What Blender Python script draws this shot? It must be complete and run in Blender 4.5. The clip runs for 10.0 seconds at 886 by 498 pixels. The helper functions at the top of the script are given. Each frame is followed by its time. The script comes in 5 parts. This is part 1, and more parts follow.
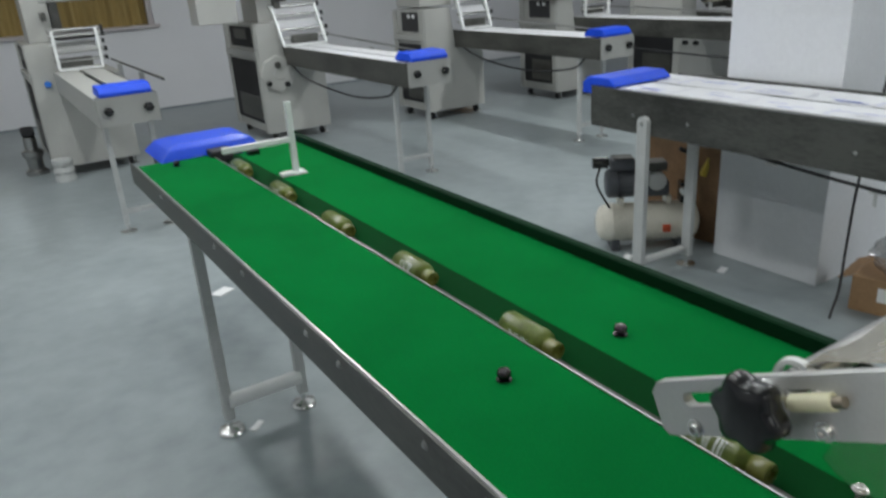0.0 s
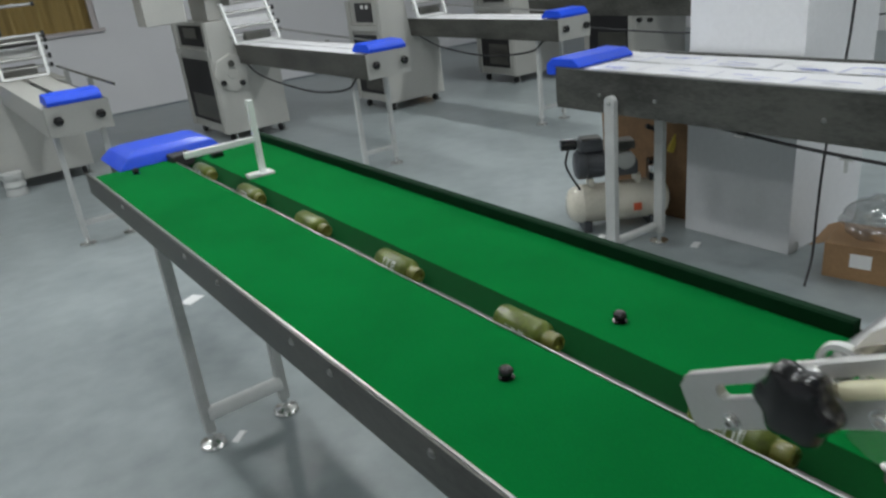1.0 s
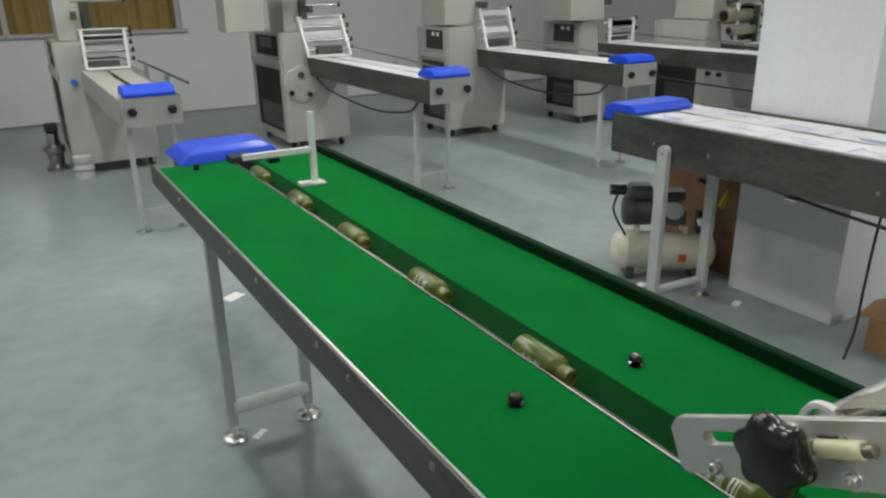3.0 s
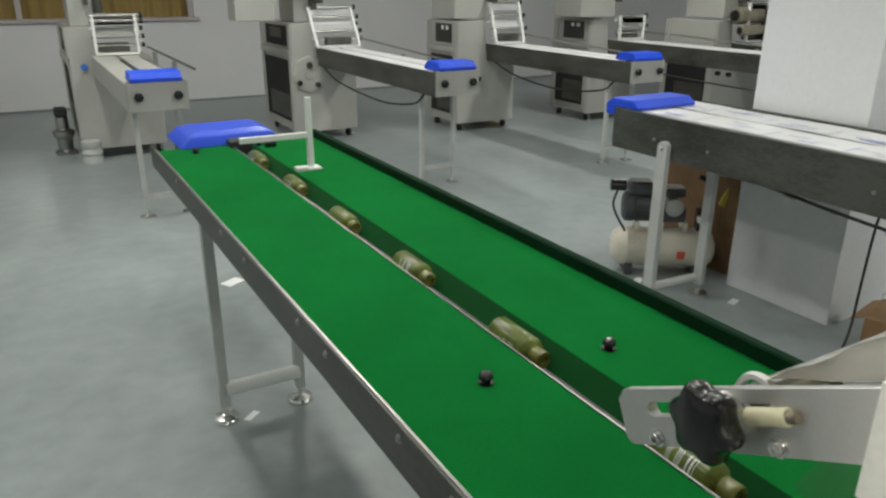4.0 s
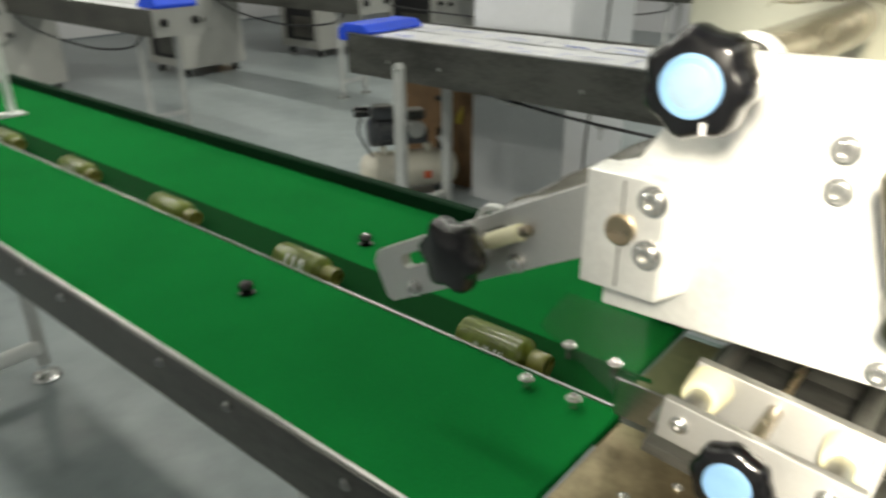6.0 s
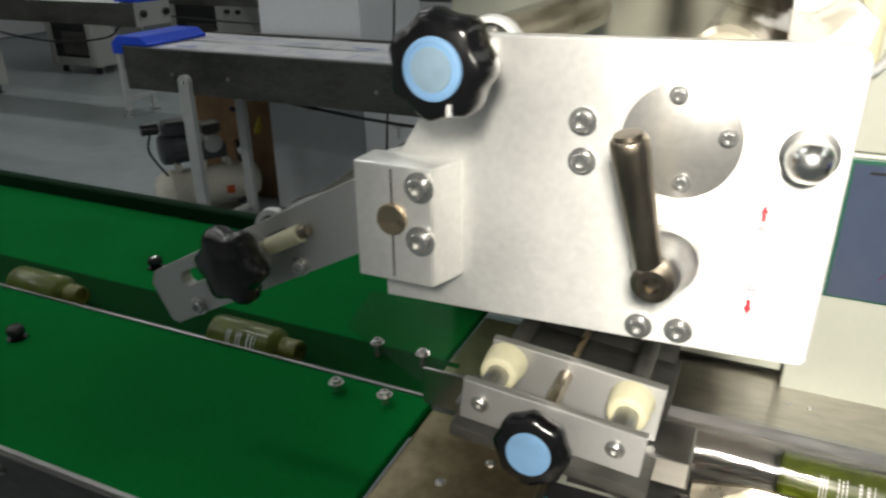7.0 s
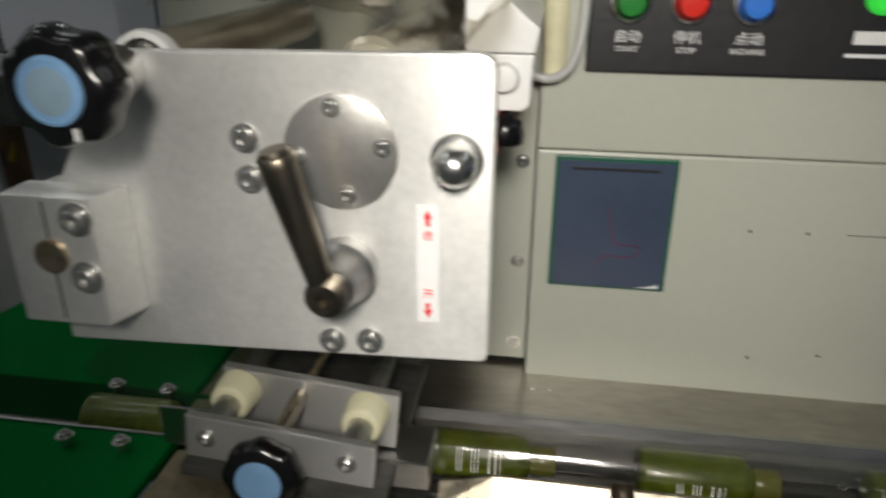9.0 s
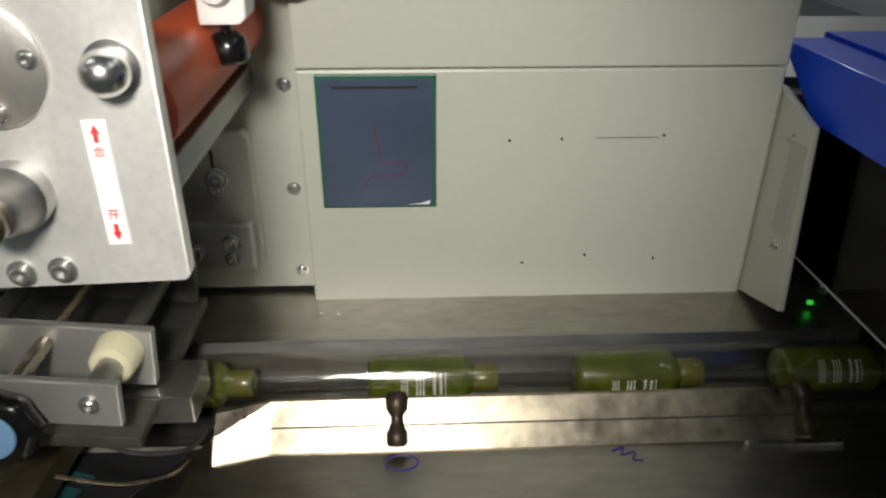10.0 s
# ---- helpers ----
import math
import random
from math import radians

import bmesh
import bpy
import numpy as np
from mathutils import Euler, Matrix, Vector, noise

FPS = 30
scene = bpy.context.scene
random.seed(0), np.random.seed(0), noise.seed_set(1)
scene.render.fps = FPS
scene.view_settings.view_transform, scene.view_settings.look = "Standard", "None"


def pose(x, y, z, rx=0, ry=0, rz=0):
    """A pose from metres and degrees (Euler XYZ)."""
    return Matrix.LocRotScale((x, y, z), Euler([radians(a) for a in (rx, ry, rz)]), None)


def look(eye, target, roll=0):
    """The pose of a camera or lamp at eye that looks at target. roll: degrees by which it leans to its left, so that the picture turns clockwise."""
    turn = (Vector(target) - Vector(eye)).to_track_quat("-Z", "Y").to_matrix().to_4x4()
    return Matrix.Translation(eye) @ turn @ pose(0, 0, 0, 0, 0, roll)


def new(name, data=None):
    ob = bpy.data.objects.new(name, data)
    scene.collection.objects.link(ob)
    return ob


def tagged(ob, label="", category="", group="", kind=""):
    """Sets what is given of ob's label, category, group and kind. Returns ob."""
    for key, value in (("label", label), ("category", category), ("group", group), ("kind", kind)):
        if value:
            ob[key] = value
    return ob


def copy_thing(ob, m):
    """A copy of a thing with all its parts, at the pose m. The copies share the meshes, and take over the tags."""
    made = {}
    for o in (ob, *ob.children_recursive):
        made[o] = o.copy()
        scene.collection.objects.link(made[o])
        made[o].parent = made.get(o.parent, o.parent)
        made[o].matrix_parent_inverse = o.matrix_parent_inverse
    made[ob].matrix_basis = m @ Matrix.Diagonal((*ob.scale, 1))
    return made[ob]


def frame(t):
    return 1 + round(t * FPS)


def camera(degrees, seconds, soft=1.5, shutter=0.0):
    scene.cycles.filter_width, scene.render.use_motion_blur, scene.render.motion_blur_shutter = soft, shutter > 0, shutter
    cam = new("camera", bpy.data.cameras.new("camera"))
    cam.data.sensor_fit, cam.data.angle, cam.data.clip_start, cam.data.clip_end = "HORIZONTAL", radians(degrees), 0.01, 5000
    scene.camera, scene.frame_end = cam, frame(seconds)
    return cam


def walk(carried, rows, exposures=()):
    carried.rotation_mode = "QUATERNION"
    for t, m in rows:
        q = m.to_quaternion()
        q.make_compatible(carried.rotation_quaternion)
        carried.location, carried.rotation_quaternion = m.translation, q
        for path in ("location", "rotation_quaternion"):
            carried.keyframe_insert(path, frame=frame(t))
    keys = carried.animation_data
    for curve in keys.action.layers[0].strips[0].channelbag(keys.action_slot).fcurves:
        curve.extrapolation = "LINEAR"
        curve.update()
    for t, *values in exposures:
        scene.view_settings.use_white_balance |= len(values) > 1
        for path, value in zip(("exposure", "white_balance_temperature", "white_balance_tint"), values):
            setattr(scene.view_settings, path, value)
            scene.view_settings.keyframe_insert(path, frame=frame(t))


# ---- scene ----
cam = camera(63.0, 10.0, soft=2.35, shutter=0.5)
PATH = [
    (0, (1.955, 1.923, 1.436), (2.926, 3.513, 0.711), -3.8),
    (0.5, (1.963, 1.918, 1.421), (2.967, 3.441, 0.601), -4.3),
    (1, (1.953, 1.989, 1.428), (2.995, 3.518, 0.669), -6.4),
    (1.5, (1.947, 2.014, 1.442), (2.967, 3.58, 0.73), -6.8),
    (2, (1.953, 1.973, 1.467), (2.909, 3.584, 0.767), -8.6),
    (2.5, (1.945, 1.951, 1.452), (2.93, 3.554, 0.773), -2.9),
    (4, (1.983, 1.891, 1.417), (2.915, 3.52, 0.726), 0.3),
    (4.5, (1.997, 1.867, 1.408), (2.878, 3.509, 0.681), 0.5),
    (5, (2.002, 1.868, 1.387), (3.011, 3.401, 0.593), 0.3),
    (5.5, (1.977, 1.867, 1.376), (3.07, 3.334, 0.569), 0.2),
    (6, (1.979, 1.865, 1.345), (3.377, 3.034, 0.521), -0.1),
    (7.5, (2.017, 1.821, 1.334), (3.732, 2.464, 0.532), -0.8),
    (8, (2.027, 1.797, 1.333), (3.792, 2.3, 0.538), -0.8),
    (8.5, (2.035, 1.786, 1.336), (3.826, 2.216, 0.558), -0.4),
    (9, (2.04, 1.766, 1.335), (3.855, 2.043, 0.542), 0.3),
    (9.5, (2.043, 1.703, 1.318), (3.836, 1.706, 0.432), 1.1),
    (10, (2.037, 1.658, 1.314), (3.806, 1.579, 0.383), 0.2),
]
# seconds, stops, kelvin, tint
LIGHTNESS = [
    (0.0, -0.04, 6600, 10), (2.5, -0.03, 6950, 9), (4.0, 0.0, 7350, 8), (5.2, -0.04, 7550, 7), (6.0, -0.04, 7550, 7), (6.6, -0.7, 7100, 8), (7.4, -1.65, 6900, 10),
    (8.0, -2.2, 6800, 10), (8.5, -2.32, 6800, 10), (9.0, -2.42, 6800, 10), (9.5, -2.35, 6800, 10), (10.0, -2.1, 6800, 10),
]
walk(cam, [(t, look(eye, target, roll)) for t, eye, target, roll in PATH], LIGHTNESS)
# ---------------------------------------------------------------- light
scene.world = bpy.data.worlds.new("room_air")
scene.world.use_nodes = True
scene.world.node_tree.nodes["Background"].inputs[0].default_value = (0.75, 0.85, 1.0, 1)
scene.world.node_tree.nodes["Background"].inputs[1].default_value = 0.03


def area_lamp(name, m, sx, sy, watts, colour):
    d = bpy.data.lights.new(name, "AREA")
    d.shape, d.size, d.size_y, d.energy, d.color = "RECTANGLE", sx, sy, watts, colour
    ob = new(name, d)
    ob.matrix_basis = m
    return ob


CEILING = 3.5
TUBES = [(x, y) for x in (0.5, 2.2, 3.9, 6.8) for y in (-0.5, 3.6, 6.9)]
for tx, ty in TUBES:
    area_lamp("tube_light", pose(tx, ty, CEILING - 0.13), 0.25, 1.3, (90 if tx > 5 else 6 if tx < 1 else 16) if ty < 1 else (34 if tx < 5 else 46) if ty > 6 else (6 if tx < 1 else 20 if tx < 5 else 32), (0.93, 0.98, 1.0))
# unseen spot added near the camera: lights the near machine, makes its bolts glint
near_spot = bpy.data.lights.new("added_spot", "SPOT")
near_spot.energy, near_spot.color, near_spot.shadow_soft_size, near_spot.spot_size, near_spot.spot_blend = 255, (1.0, 0.97, 0.92), 0.09, radians(52), 0.95
new("added_spot", near_spot).matrix_basis = look((1.66, 1.735, 1.63), (2.55, 1.72, 1.165))


# ---------------------------------------------------------------- materials


def mat(name, colour, rough=0.5, metal=0.0, vary=0.12, scale=6.0, fine=90.0, bump=0.03, spread=0.15, coat=0.0, alpha=1.0, glow=None,
        stretch=(1, 1, 1), dirt=None, spec=0.5):
    """A painted, metal or plastic surface: broad stains and fine grain in colour, gloss and relief."""
    m = bpy.data.materials.new(name)
    m.use_nodes = True
    t = m.node_tree
    n, l = t.nodes, t.links
    p = n["Principled BSDF"]
    co = n.new("ShaderNodeTexCoord")
    mp = n.new("ShaderNodeMapping")
    mp.inputs["Scale"].default_value = stretch
    l.new(co.outputs["Object"], mp.inputs[0])
    big, small = n.new("ShaderNodeTexNoise"), n.new("ShaderNodeTexNoise")
    big.inputs["Scale"].default_value, small.inputs["Scale"].default_value = scale, fine
    big.inputs["Detail"].default_value, small.inputs["Detail"].default_value = 5, 3
    for x in (big, small):
        l.new(mp.outputs[0], x.inputs["Vector"])
    add = n.new("ShaderNodeMix")
    add.inputs[0].default_value = 0.35
    l.new(big.outputs[0], add.inputs[2]), l.new(small.outputs[0], add.inputs[3])
    ramp = n.new("ShaderNodeValToRGB")
    c = Vector(colour)
    d = Vector(dirt) if dirt else c * (1 - vary)
    ramp.color_ramp.elements[0].position, ramp.color_ramp.elements[1].position = 0.34, 0.62
    ramp.color_ramp.elements[0].color = (*d, 1)
    ramp.color_ramp.elements[1].color = (*(c * (1 + vary * 0.4)), 1)
    l.new(add.outputs[0], ramp.inputs[0])
    l.new(ramp.outputs[0], p.inputs["Base Color"])
    r = n.new("ShaderNodeMapRange")
    r.inputs[3].default_value, r.inputs[4].default_value = max(0.03, rough - spread), min(1, rough + spread)
    l.new(add.outputs[0], r.inputs[0]), l.new(r.outputs[0], p.inputs["Roughness"])
    if bump:
        b = n.new("ShaderNodeBump")
        b.inputs["Strength"].default_value, b.inputs["Distance"].default_value = bump, 0.01
        l.new(small.outputs[0], b.inputs["Height"]), l.new(b.outputs[0], p.inputs["Normal"])
    p.inputs["Metallic"].default_value, p.inputs["Coat Weight"].default_value = metal, coat
    p.inputs["Alpha"].default_value, p.inputs["Specular IOR Level"].default_value = alpha, spec
    if glow:
        p.inputs["Emission Color"].default_value, p.inputs["Emission Strength"].default_value = (*glow[:3], 1), glow[3]
    return m


def clear(name, tint, gloss, rough, bump=0.0, scale=40.0, stretch=(1, 1, 1)):
    """Thin clear plastic: lets light straight through with a tint, and shines."""
    m = bpy.data.materials.new(name)
    m.use_nodes = True
    n, l = m.node_tree.nodes, m.node_tree.links
    n.remove(n["Principled BSDF"])
    tr, gl, mx, nz = n.new("ShaderNodeBsdfTransparent"), n.new("ShaderNodeBsdfGlossy"), n.new("ShaderNodeMixShader"), n.new("ShaderNodeTexNoise")
    tr.inputs[0].default_value = (*tint, 1)
    gl.inputs["Roughness"].default_value = rough
    nz.inputs["Scale"].default_value, nz.inputs["Detail"].default_value = scale, 4
    co = n.new("ShaderNodeTexCoord")
    mp = n.new("ShaderNodeMapping")
    mp.inputs["Scale"].default_value = stretch
    l.new(co.outputs["Object"], mp.inputs[0]), l.new(mp.outputs[0], nz.inputs["Vector"])
    r = n.new("ShaderNodeMapRange")
    r.inputs[3].default_value, r.inputs[4].default_value = gloss * 0.5, gloss * 1.5
    l.new(nz.outputs[0], r.inputs[0]), l.new(r.outputs[0], mx.inputs[0])
    if bump:
        b = n.new("ShaderNodeBump")
        b.inputs["Strength"].default_value, b.inputs["Distance"].default_value = bump, 0.004
        l.new(nz.outputs[0], b.inputs["Height"]), l.new(b.outputs[0], gl.inputs["Normal"])
    l.new(tr.outputs[0], mx.inputs[1]), l.new(gl.outputs[0], mx.inputs[2])
    l.new(mx.outputs[0], n["Material Output"].inputs[0])
    return m


M = dict(
    floor=mat("epoxy_floor", (0.305, 0.343, 0.350), 0.34, vary=0.22, scale=1.1, fine=9, bump=0.012, spread=0.16, dirt=(0.215, 0.248, 0.255)),
    wall=mat("white_wall", (0.74, 0.74, 0.76), 0.8, vary=0.05, scale=1.2, fine=60),
    ceiling=mat("ceiling_paint", (0.7, 0.7, 0.7), 0.9, vary=0.05, scale=1.0),
    pillar=mat("pillar_paint", (0.70, 0.71, 0.73), 0.75, vary=0.07, scale=1.6, fine=50),
    skirting=mat("grey_skirting", (0.22, 0.25, 0.27), 0.5, vary=0.1),
    belt=mat("green_belt", (0.0008, 0.165, 0.033), 0.8, vary=0.16, scale=3.5, fine=240, bump=0.03, spread=0.08, spec=0.02),
    # belt green taken darker to hold the shade on the channel's sides
    belt_shade=mat("green_belt_shade", (0.001, 0.06, 0.012), 0.75, vary=0.15, scale=5, fine=200, spec=0.08),
    lip_rubber=mat("dark_green_lip", (0.002, 0.026, 0.009), 0.7, vary=0.2, scale=5, fine=200, spec=0.1),
    steel=mat("brushed_steel", (0.42, 0.42, 0.41), 0.34, 1.0, vary=0.18, scale=5, fine=160, bump=0.02, stretch=(1, 0.15, 1)),
    dark_steel=mat("dull_steel", (0.108, 0.108, 0.098), 0.44, 0.55, vary=0.5, scale=9, fine=120, spread=0.2, stretch=(1, 0.3, 1)),
    bed_steel=mat("bed_steel", (0.46, 0.435, 0.39), 0.33, 1.0, vary=0.3, scale=7, fine=110, bump=0.006, spread=0.12, stretch=(1, 0.3, 1)),
    stained=mat("oily_brown_steel", (0.40, 0.33, 0.21), 0.34, 0.85, vary=0.35, scale=14, fine=110, bump=0.03),
    polished=mat("polished_steel", (0.40, 0.36, 0.28), 0.34, 1.0, vary=0.42, scale=22, fine=90, bump=0.03, spread=0.2),
    aluminium=mat("matt_aluminium", (0.60, 0.60, 0.585), 0.46, 0.82, vary=0.08, scale=7, fine=320, bump=0.006, spread=0.1),
    turned=mat("turned_aluminium", (0.78, 0.765, 0.725), 0.31, 0.9, vary=0.14, scale=9, fine=200, bump=0.008, spread=0.10),
    clamp_brown=mat("browned_steel", (0.06, 0.045, 0.03), 0.42, 0.6, vary=0.3, scale=40),
    worn_handle=mat("worn_browned_steel", (0.30, 0.26, 0.205), 0.33, 1.0, vary=0.3, scale=30, fine=120, stretch=(1, 1, 0.3)),
    worn_pin=mat("worn_pin_steel", (0.52, 0.46, 0.38), 0.25, 1.0, vary=0.3, scale=40),
    bright_plate=mat("ground_aluminium", (0.92, 0.92, 0.89), 0.42, 0.72, vary=0.11, scale=14, fine=190, bump=0.007, spread=0.13),
    chrome=mat("chrome", (0.80, 0.80, 0.78), 0.24, 1.0, vary=0.05, bump=0, spread=0.05),
    zinc=mat("zinc_screw", (0.66, 0.66, 0.64), 0.2, 0.9, vary=0.12, scale=60, bump=0, spread=0.06),
    brass=mat("brass", (0.60, 0.48, 0.33), 0.27, 1.0, vary=0.15, scale=40),
    body=mat("beige_enamel", (0.485, 0.505, 0.437), 0.38, vary=0.05, scale=3, fine=130, bump=0.03, spread=0.08),
    grey_enamel=mat("grey_enamel", (0.42, 0.42, 0.395), 0.42, vary=0.08, scale=2.5, fine=90, bump=0.02),
    leg_paint=mat("grey_tube_paint", (0.52, 0.53, 0.52), 0.4, vary=0.12, scale=9, fine=80),
    white=mat("white_enamel", (0.78, 0.79, 0.78), 0.4, vary=0.06, scale=8),
    blue=mat("blue_plastic", (0.010, 0.078, 0.74), 0.44, vary=0.12, scale=6, coat=0.08, spec=0.35),
    black=mat("black_bakelite", (0.005, 0.005, 0.006), 0.22, vary=0.2, scale=30, bump=0.01, spread=0.08, coat=0.25),
    # near-black of dark parts, also put in for the shade inside open bays
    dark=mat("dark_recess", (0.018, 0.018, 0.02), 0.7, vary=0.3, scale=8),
    rubber=mat("black_rubber", (0.02, 0.02, 0.022), 0.6, vary=0.2, scale=20),
    pale_blue=mat("pale_blue_cap", (0.22, 0.42, 0.68), 0.5, vary=0.14, scale=25),
    cap_grey=mat("faded_cap_label", (0.26, 0.38, 0.48), 0.5, vary=0.2, scale=40),
    nylon=mat("cream_nylon", (0.72, 0.69, 0.48), 0.42, vary=0.1, scale=30),
    paper=mat("white_paper", (0.82, 0.82, 0.82), 0.6, vary=0.03),
    red=mat("red_print", (0.75, 0.03, 0.04), 0.5, vary=0.05),
    faint_red=mat("faint_red_mark", (0.15, 0.04, 0.085), 0.4, vary=0.3, scale=60),
    orange=mat("orange_silicone", (0.72, 0.13, 0.055), 0.45, vary=0.1, scale=12),
    button_green=mat("green_button", (0.02, 0.22, 0.04), 0.25, vary=0.1, coat=0.5),
    button_red=mat("red_button", (0.70, 0.03, 0.02), 0.25, vary=0.1, coat=0.5),
    button_blue=mat("blue_button", (0.04, 0.20, 0.70), 0.25, vary=0.1, coat=0.5),
    lamp_green=mat("lit_green_lamp", (0.02, 0.6, 0.05), 0.3, glow=(0.05, 1.0, 0.1, 2.0)),
    panel_black=mat("black_panel", (0.016, 0.016, 0.018), 0.4, vary=0.2, scale=6, coat=0.2),
    screen=mat("dusty_screen", (0.055, 0.075, 0.125), 0.30, vary=0.12, scale=9, fine=60, bump=0.004, spread=0.05),
    screen_edge=mat("green_screen_edge", (0.01, 0.10, 0.06), 0.4),
    teal=mat("teal_tape", (0.03, 0.13, 0.15), 0.45, vary=0.2, scale=30),
    ink=mat("purple_ink", (0.05, 0.03, 0.22), 0.5),
    # brown card with the shade under the conveyor mixed into its colour
    shaded_card=mat("shaded_brown_card", (0.24, 0.14, 0.072), 0.85, vary=0.25, scale=7, fine=60),
    card=mat("brown_card", (0.36, 0.215, 0.11), 0.8, vary=0.2, scale=7, fine=60),
    tank=mat("cream_tank", (0.72, 0.68, 0.58), 0.28, vary=0.06, scale=8, coat=0.3),
    motor=mat("motor_grey", (0.075, 0.08, 0.09), 0.5, vary=0.2, scale=14),
    curtain=mat("ochre_curtain", (0.34, 0.24, 0.085), 0.85, vary=0.25, scale=3, fine=80, stretch=(4, 1, 0.3)),
    window_frame=mat("window_frame_paint", (0.50, 0.46, 0.46), 0.5, vary=0.08),
    slat=mat("white_sleeve_film", (0.80, 0.80, 0.82), 0.35, vary=0.05, scale=5),
    film_blue=mat("blue_film_print", (0.14, 0.20, 0.60), 0.4, vary=0.1),
    film_grey=mat("grey_film_print", (0.50, 0.50, 0.58), 0.4, vary=0.15),
    film_lilac=mat("lilac_film_print", (0.42, 0.44, 0.72), 0.4, vary=0.1),
    bottle=mat("olive_bottle", (0.108, 0.142, 0.014), 0.32, vary=0.4, scale=30, fine=140, bump=0.02, spread=0.12, coat=0.2),
    bottle_cap=mat("olive_cap", (0.15, 0.155, 0.028), 0.3, vary=0.25, scale=40, coat=0.4),
    glass=clear("clear_acrylic", (0.84, 0.90, 0.86), 0.010, 0.30),
    smoke=clear("smoked_acrylic", (0.10, 0.11, 0.11), 0.03, 0.06),
    film=clear("clear_film", (0.90, 0.89, 0.87), 0.15, 0.13, 0.45, 60, (1, 0.12, 1)),
    slack_film=clear("slack_clear_film", (0.80, 0.77, 0.70), 0.26, 0.12, 0.3, 14, (0.35, 1, 1)),
    web=mat("film_web", (0.33, 0.305, 0.235), 0.17, metal=0.4, vary=0.3, scale=8, fine=20, bump=0.10, spread=0.12, stretch=(1, 0.4, 0.4)),
    tube=mat("lit_tube", (1, 1, 1), 0.5, glow=(0.93, 0.98, 1.0, 9.0)),
    plastic_bag=clear("clear_bag", (0.80, 0.80, 0.80), 0.16, 0.18, 0.6, 30),
    cloth=mat("yellow_strap", (0.50, 0.38, 0.05), 0.6),
)
# brushed metal: the light spreads across the brushing
for key in ("aluminium", "bright_plate"):
    nt = M[key].node_tree
    tg = nt.nodes.new("ShaderNodeTangent")
    tg.direction_type, tg.axis = "RADIAL", "Z"
    bs = nt.nodes["Principled BSDF"]
    nt.links.new(tg.outputs[0], bs.inputs["Tangent"])
    bs.inputs["Anisotropic"].default_value, bs.inputs["Anisotropic Rotation"].default_value = 0.7, 0.25

# ---------------------------------------------------------------- shapes


def thing(name, base, label, category, group="", kind=""):
    e = new(name)
    e.empty_display_size = 0.05
    e.matrix_basis = pose(*base)
    return tagged(e, label, category, group, kind)


def part(name, bm, material, parent=None, label="", smooth=0.0):
    """One mesh object from a bmesh in the world's coordinates, under a thing or a part."""
    me = bpy.data.meshes.new(name)
    bmesh.ops.recalc_face_normals(bm, faces=bm.faces)
    bm.to_mesh(me)
    bm.free()
    me.materials.append(M[material])
    if smooth:
        for f in me.polygons:
            f.use_smooth = True
        me.set_sharp_from_angle(angle=radians(smooth))
    ob = new(name, me)
    if parent:
        ob.parent = parent
        up = parent
        if up.type == "EMPTY":
            ob.matrix_parent_inverse = up.matrix_basis.inverted()
    if label:
        ob["label"] = label
    return ob


def structure(name, bm, material, label):
    return tagged(part(name, bm, material), label, name.split("_")[0], kind="structure")


def start():
    return bmesh.new()


def box(bm, x0, x1, y0, y1, z0, z1, bevel=0.0, m=None):
    r = bmesh.ops.create_cube(bm, size=1)
    vs = r["verts"]
    t = Matrix.Translation(((x0 + x1) / 2, (y0 + y1) / 2, (z0 + z1) / 2)) @ Matrix.Diagonal((abs(x1 - x0), abs(y1 - y0), abs(z1 - z0), 1))
    bmesh.ops.transform(bm, matrix=(m @ t) if m else t, verts=vs)
    if bevel:
        es = list({e for v in vs for e in v.link_edges})
        bmesh.ops.bevel(bm, geom=es, offset=bevel, segments=2, profile=0.6, affect="EDGES")
    return bm


def axis_pose(p0, p1):
    p0, p1 = Vector(p0), Vector(p1)
    return Matrix.Translation(p0) @ (p1 - p0).to_track_quat("Z", "Y").to_matrix().to_4x4()


def lathe(bm, p0, p1, profile, seg=24):
    """profile: (height, radius) along the way from p0 towards p1, in metres."""
    m = axis_pose(p0, p1)
    rings = []
    for h, r in profile:
        if r < 1e-6:
            rings.append([bm.verts.new(m @ Vector((0, 0, h)))])
        else:
            rings.append([bm.verts.new(m @ Vector((r * math.cos(2 * math.pi * k / seg), r * math.sin(2 * math.pi * k / seg), h))) for k in range(seg)])
    for a, b in zip(rings, rings[1:]):
        for k in range(seg):
            j = (k + 1) % seg
            if len(a) == 1 and len(b) == 1:
                continue
            if len(a) == 1:
                bm.faces.new((a[0], b[j], b[k]))
            elif len(b) == 1:
                bm.faces.new((a[k], a[j], b[0]))
            else:
                bm.faces.new((a[k], a[j], b[j], b[k]))
    return bm


def rod(bm, p0, p1, r, seg=16, bevel=0.0):
    h = (Vector(p1) - Vector(p0)).length
    b = bevel or min(r * 0.15, h * 0.2)
    return lathe(bm, p0, p1, [(0, 0), (0, r - b), (b, r), (h - b, r), (h, r - b), (h, 0)], seg)


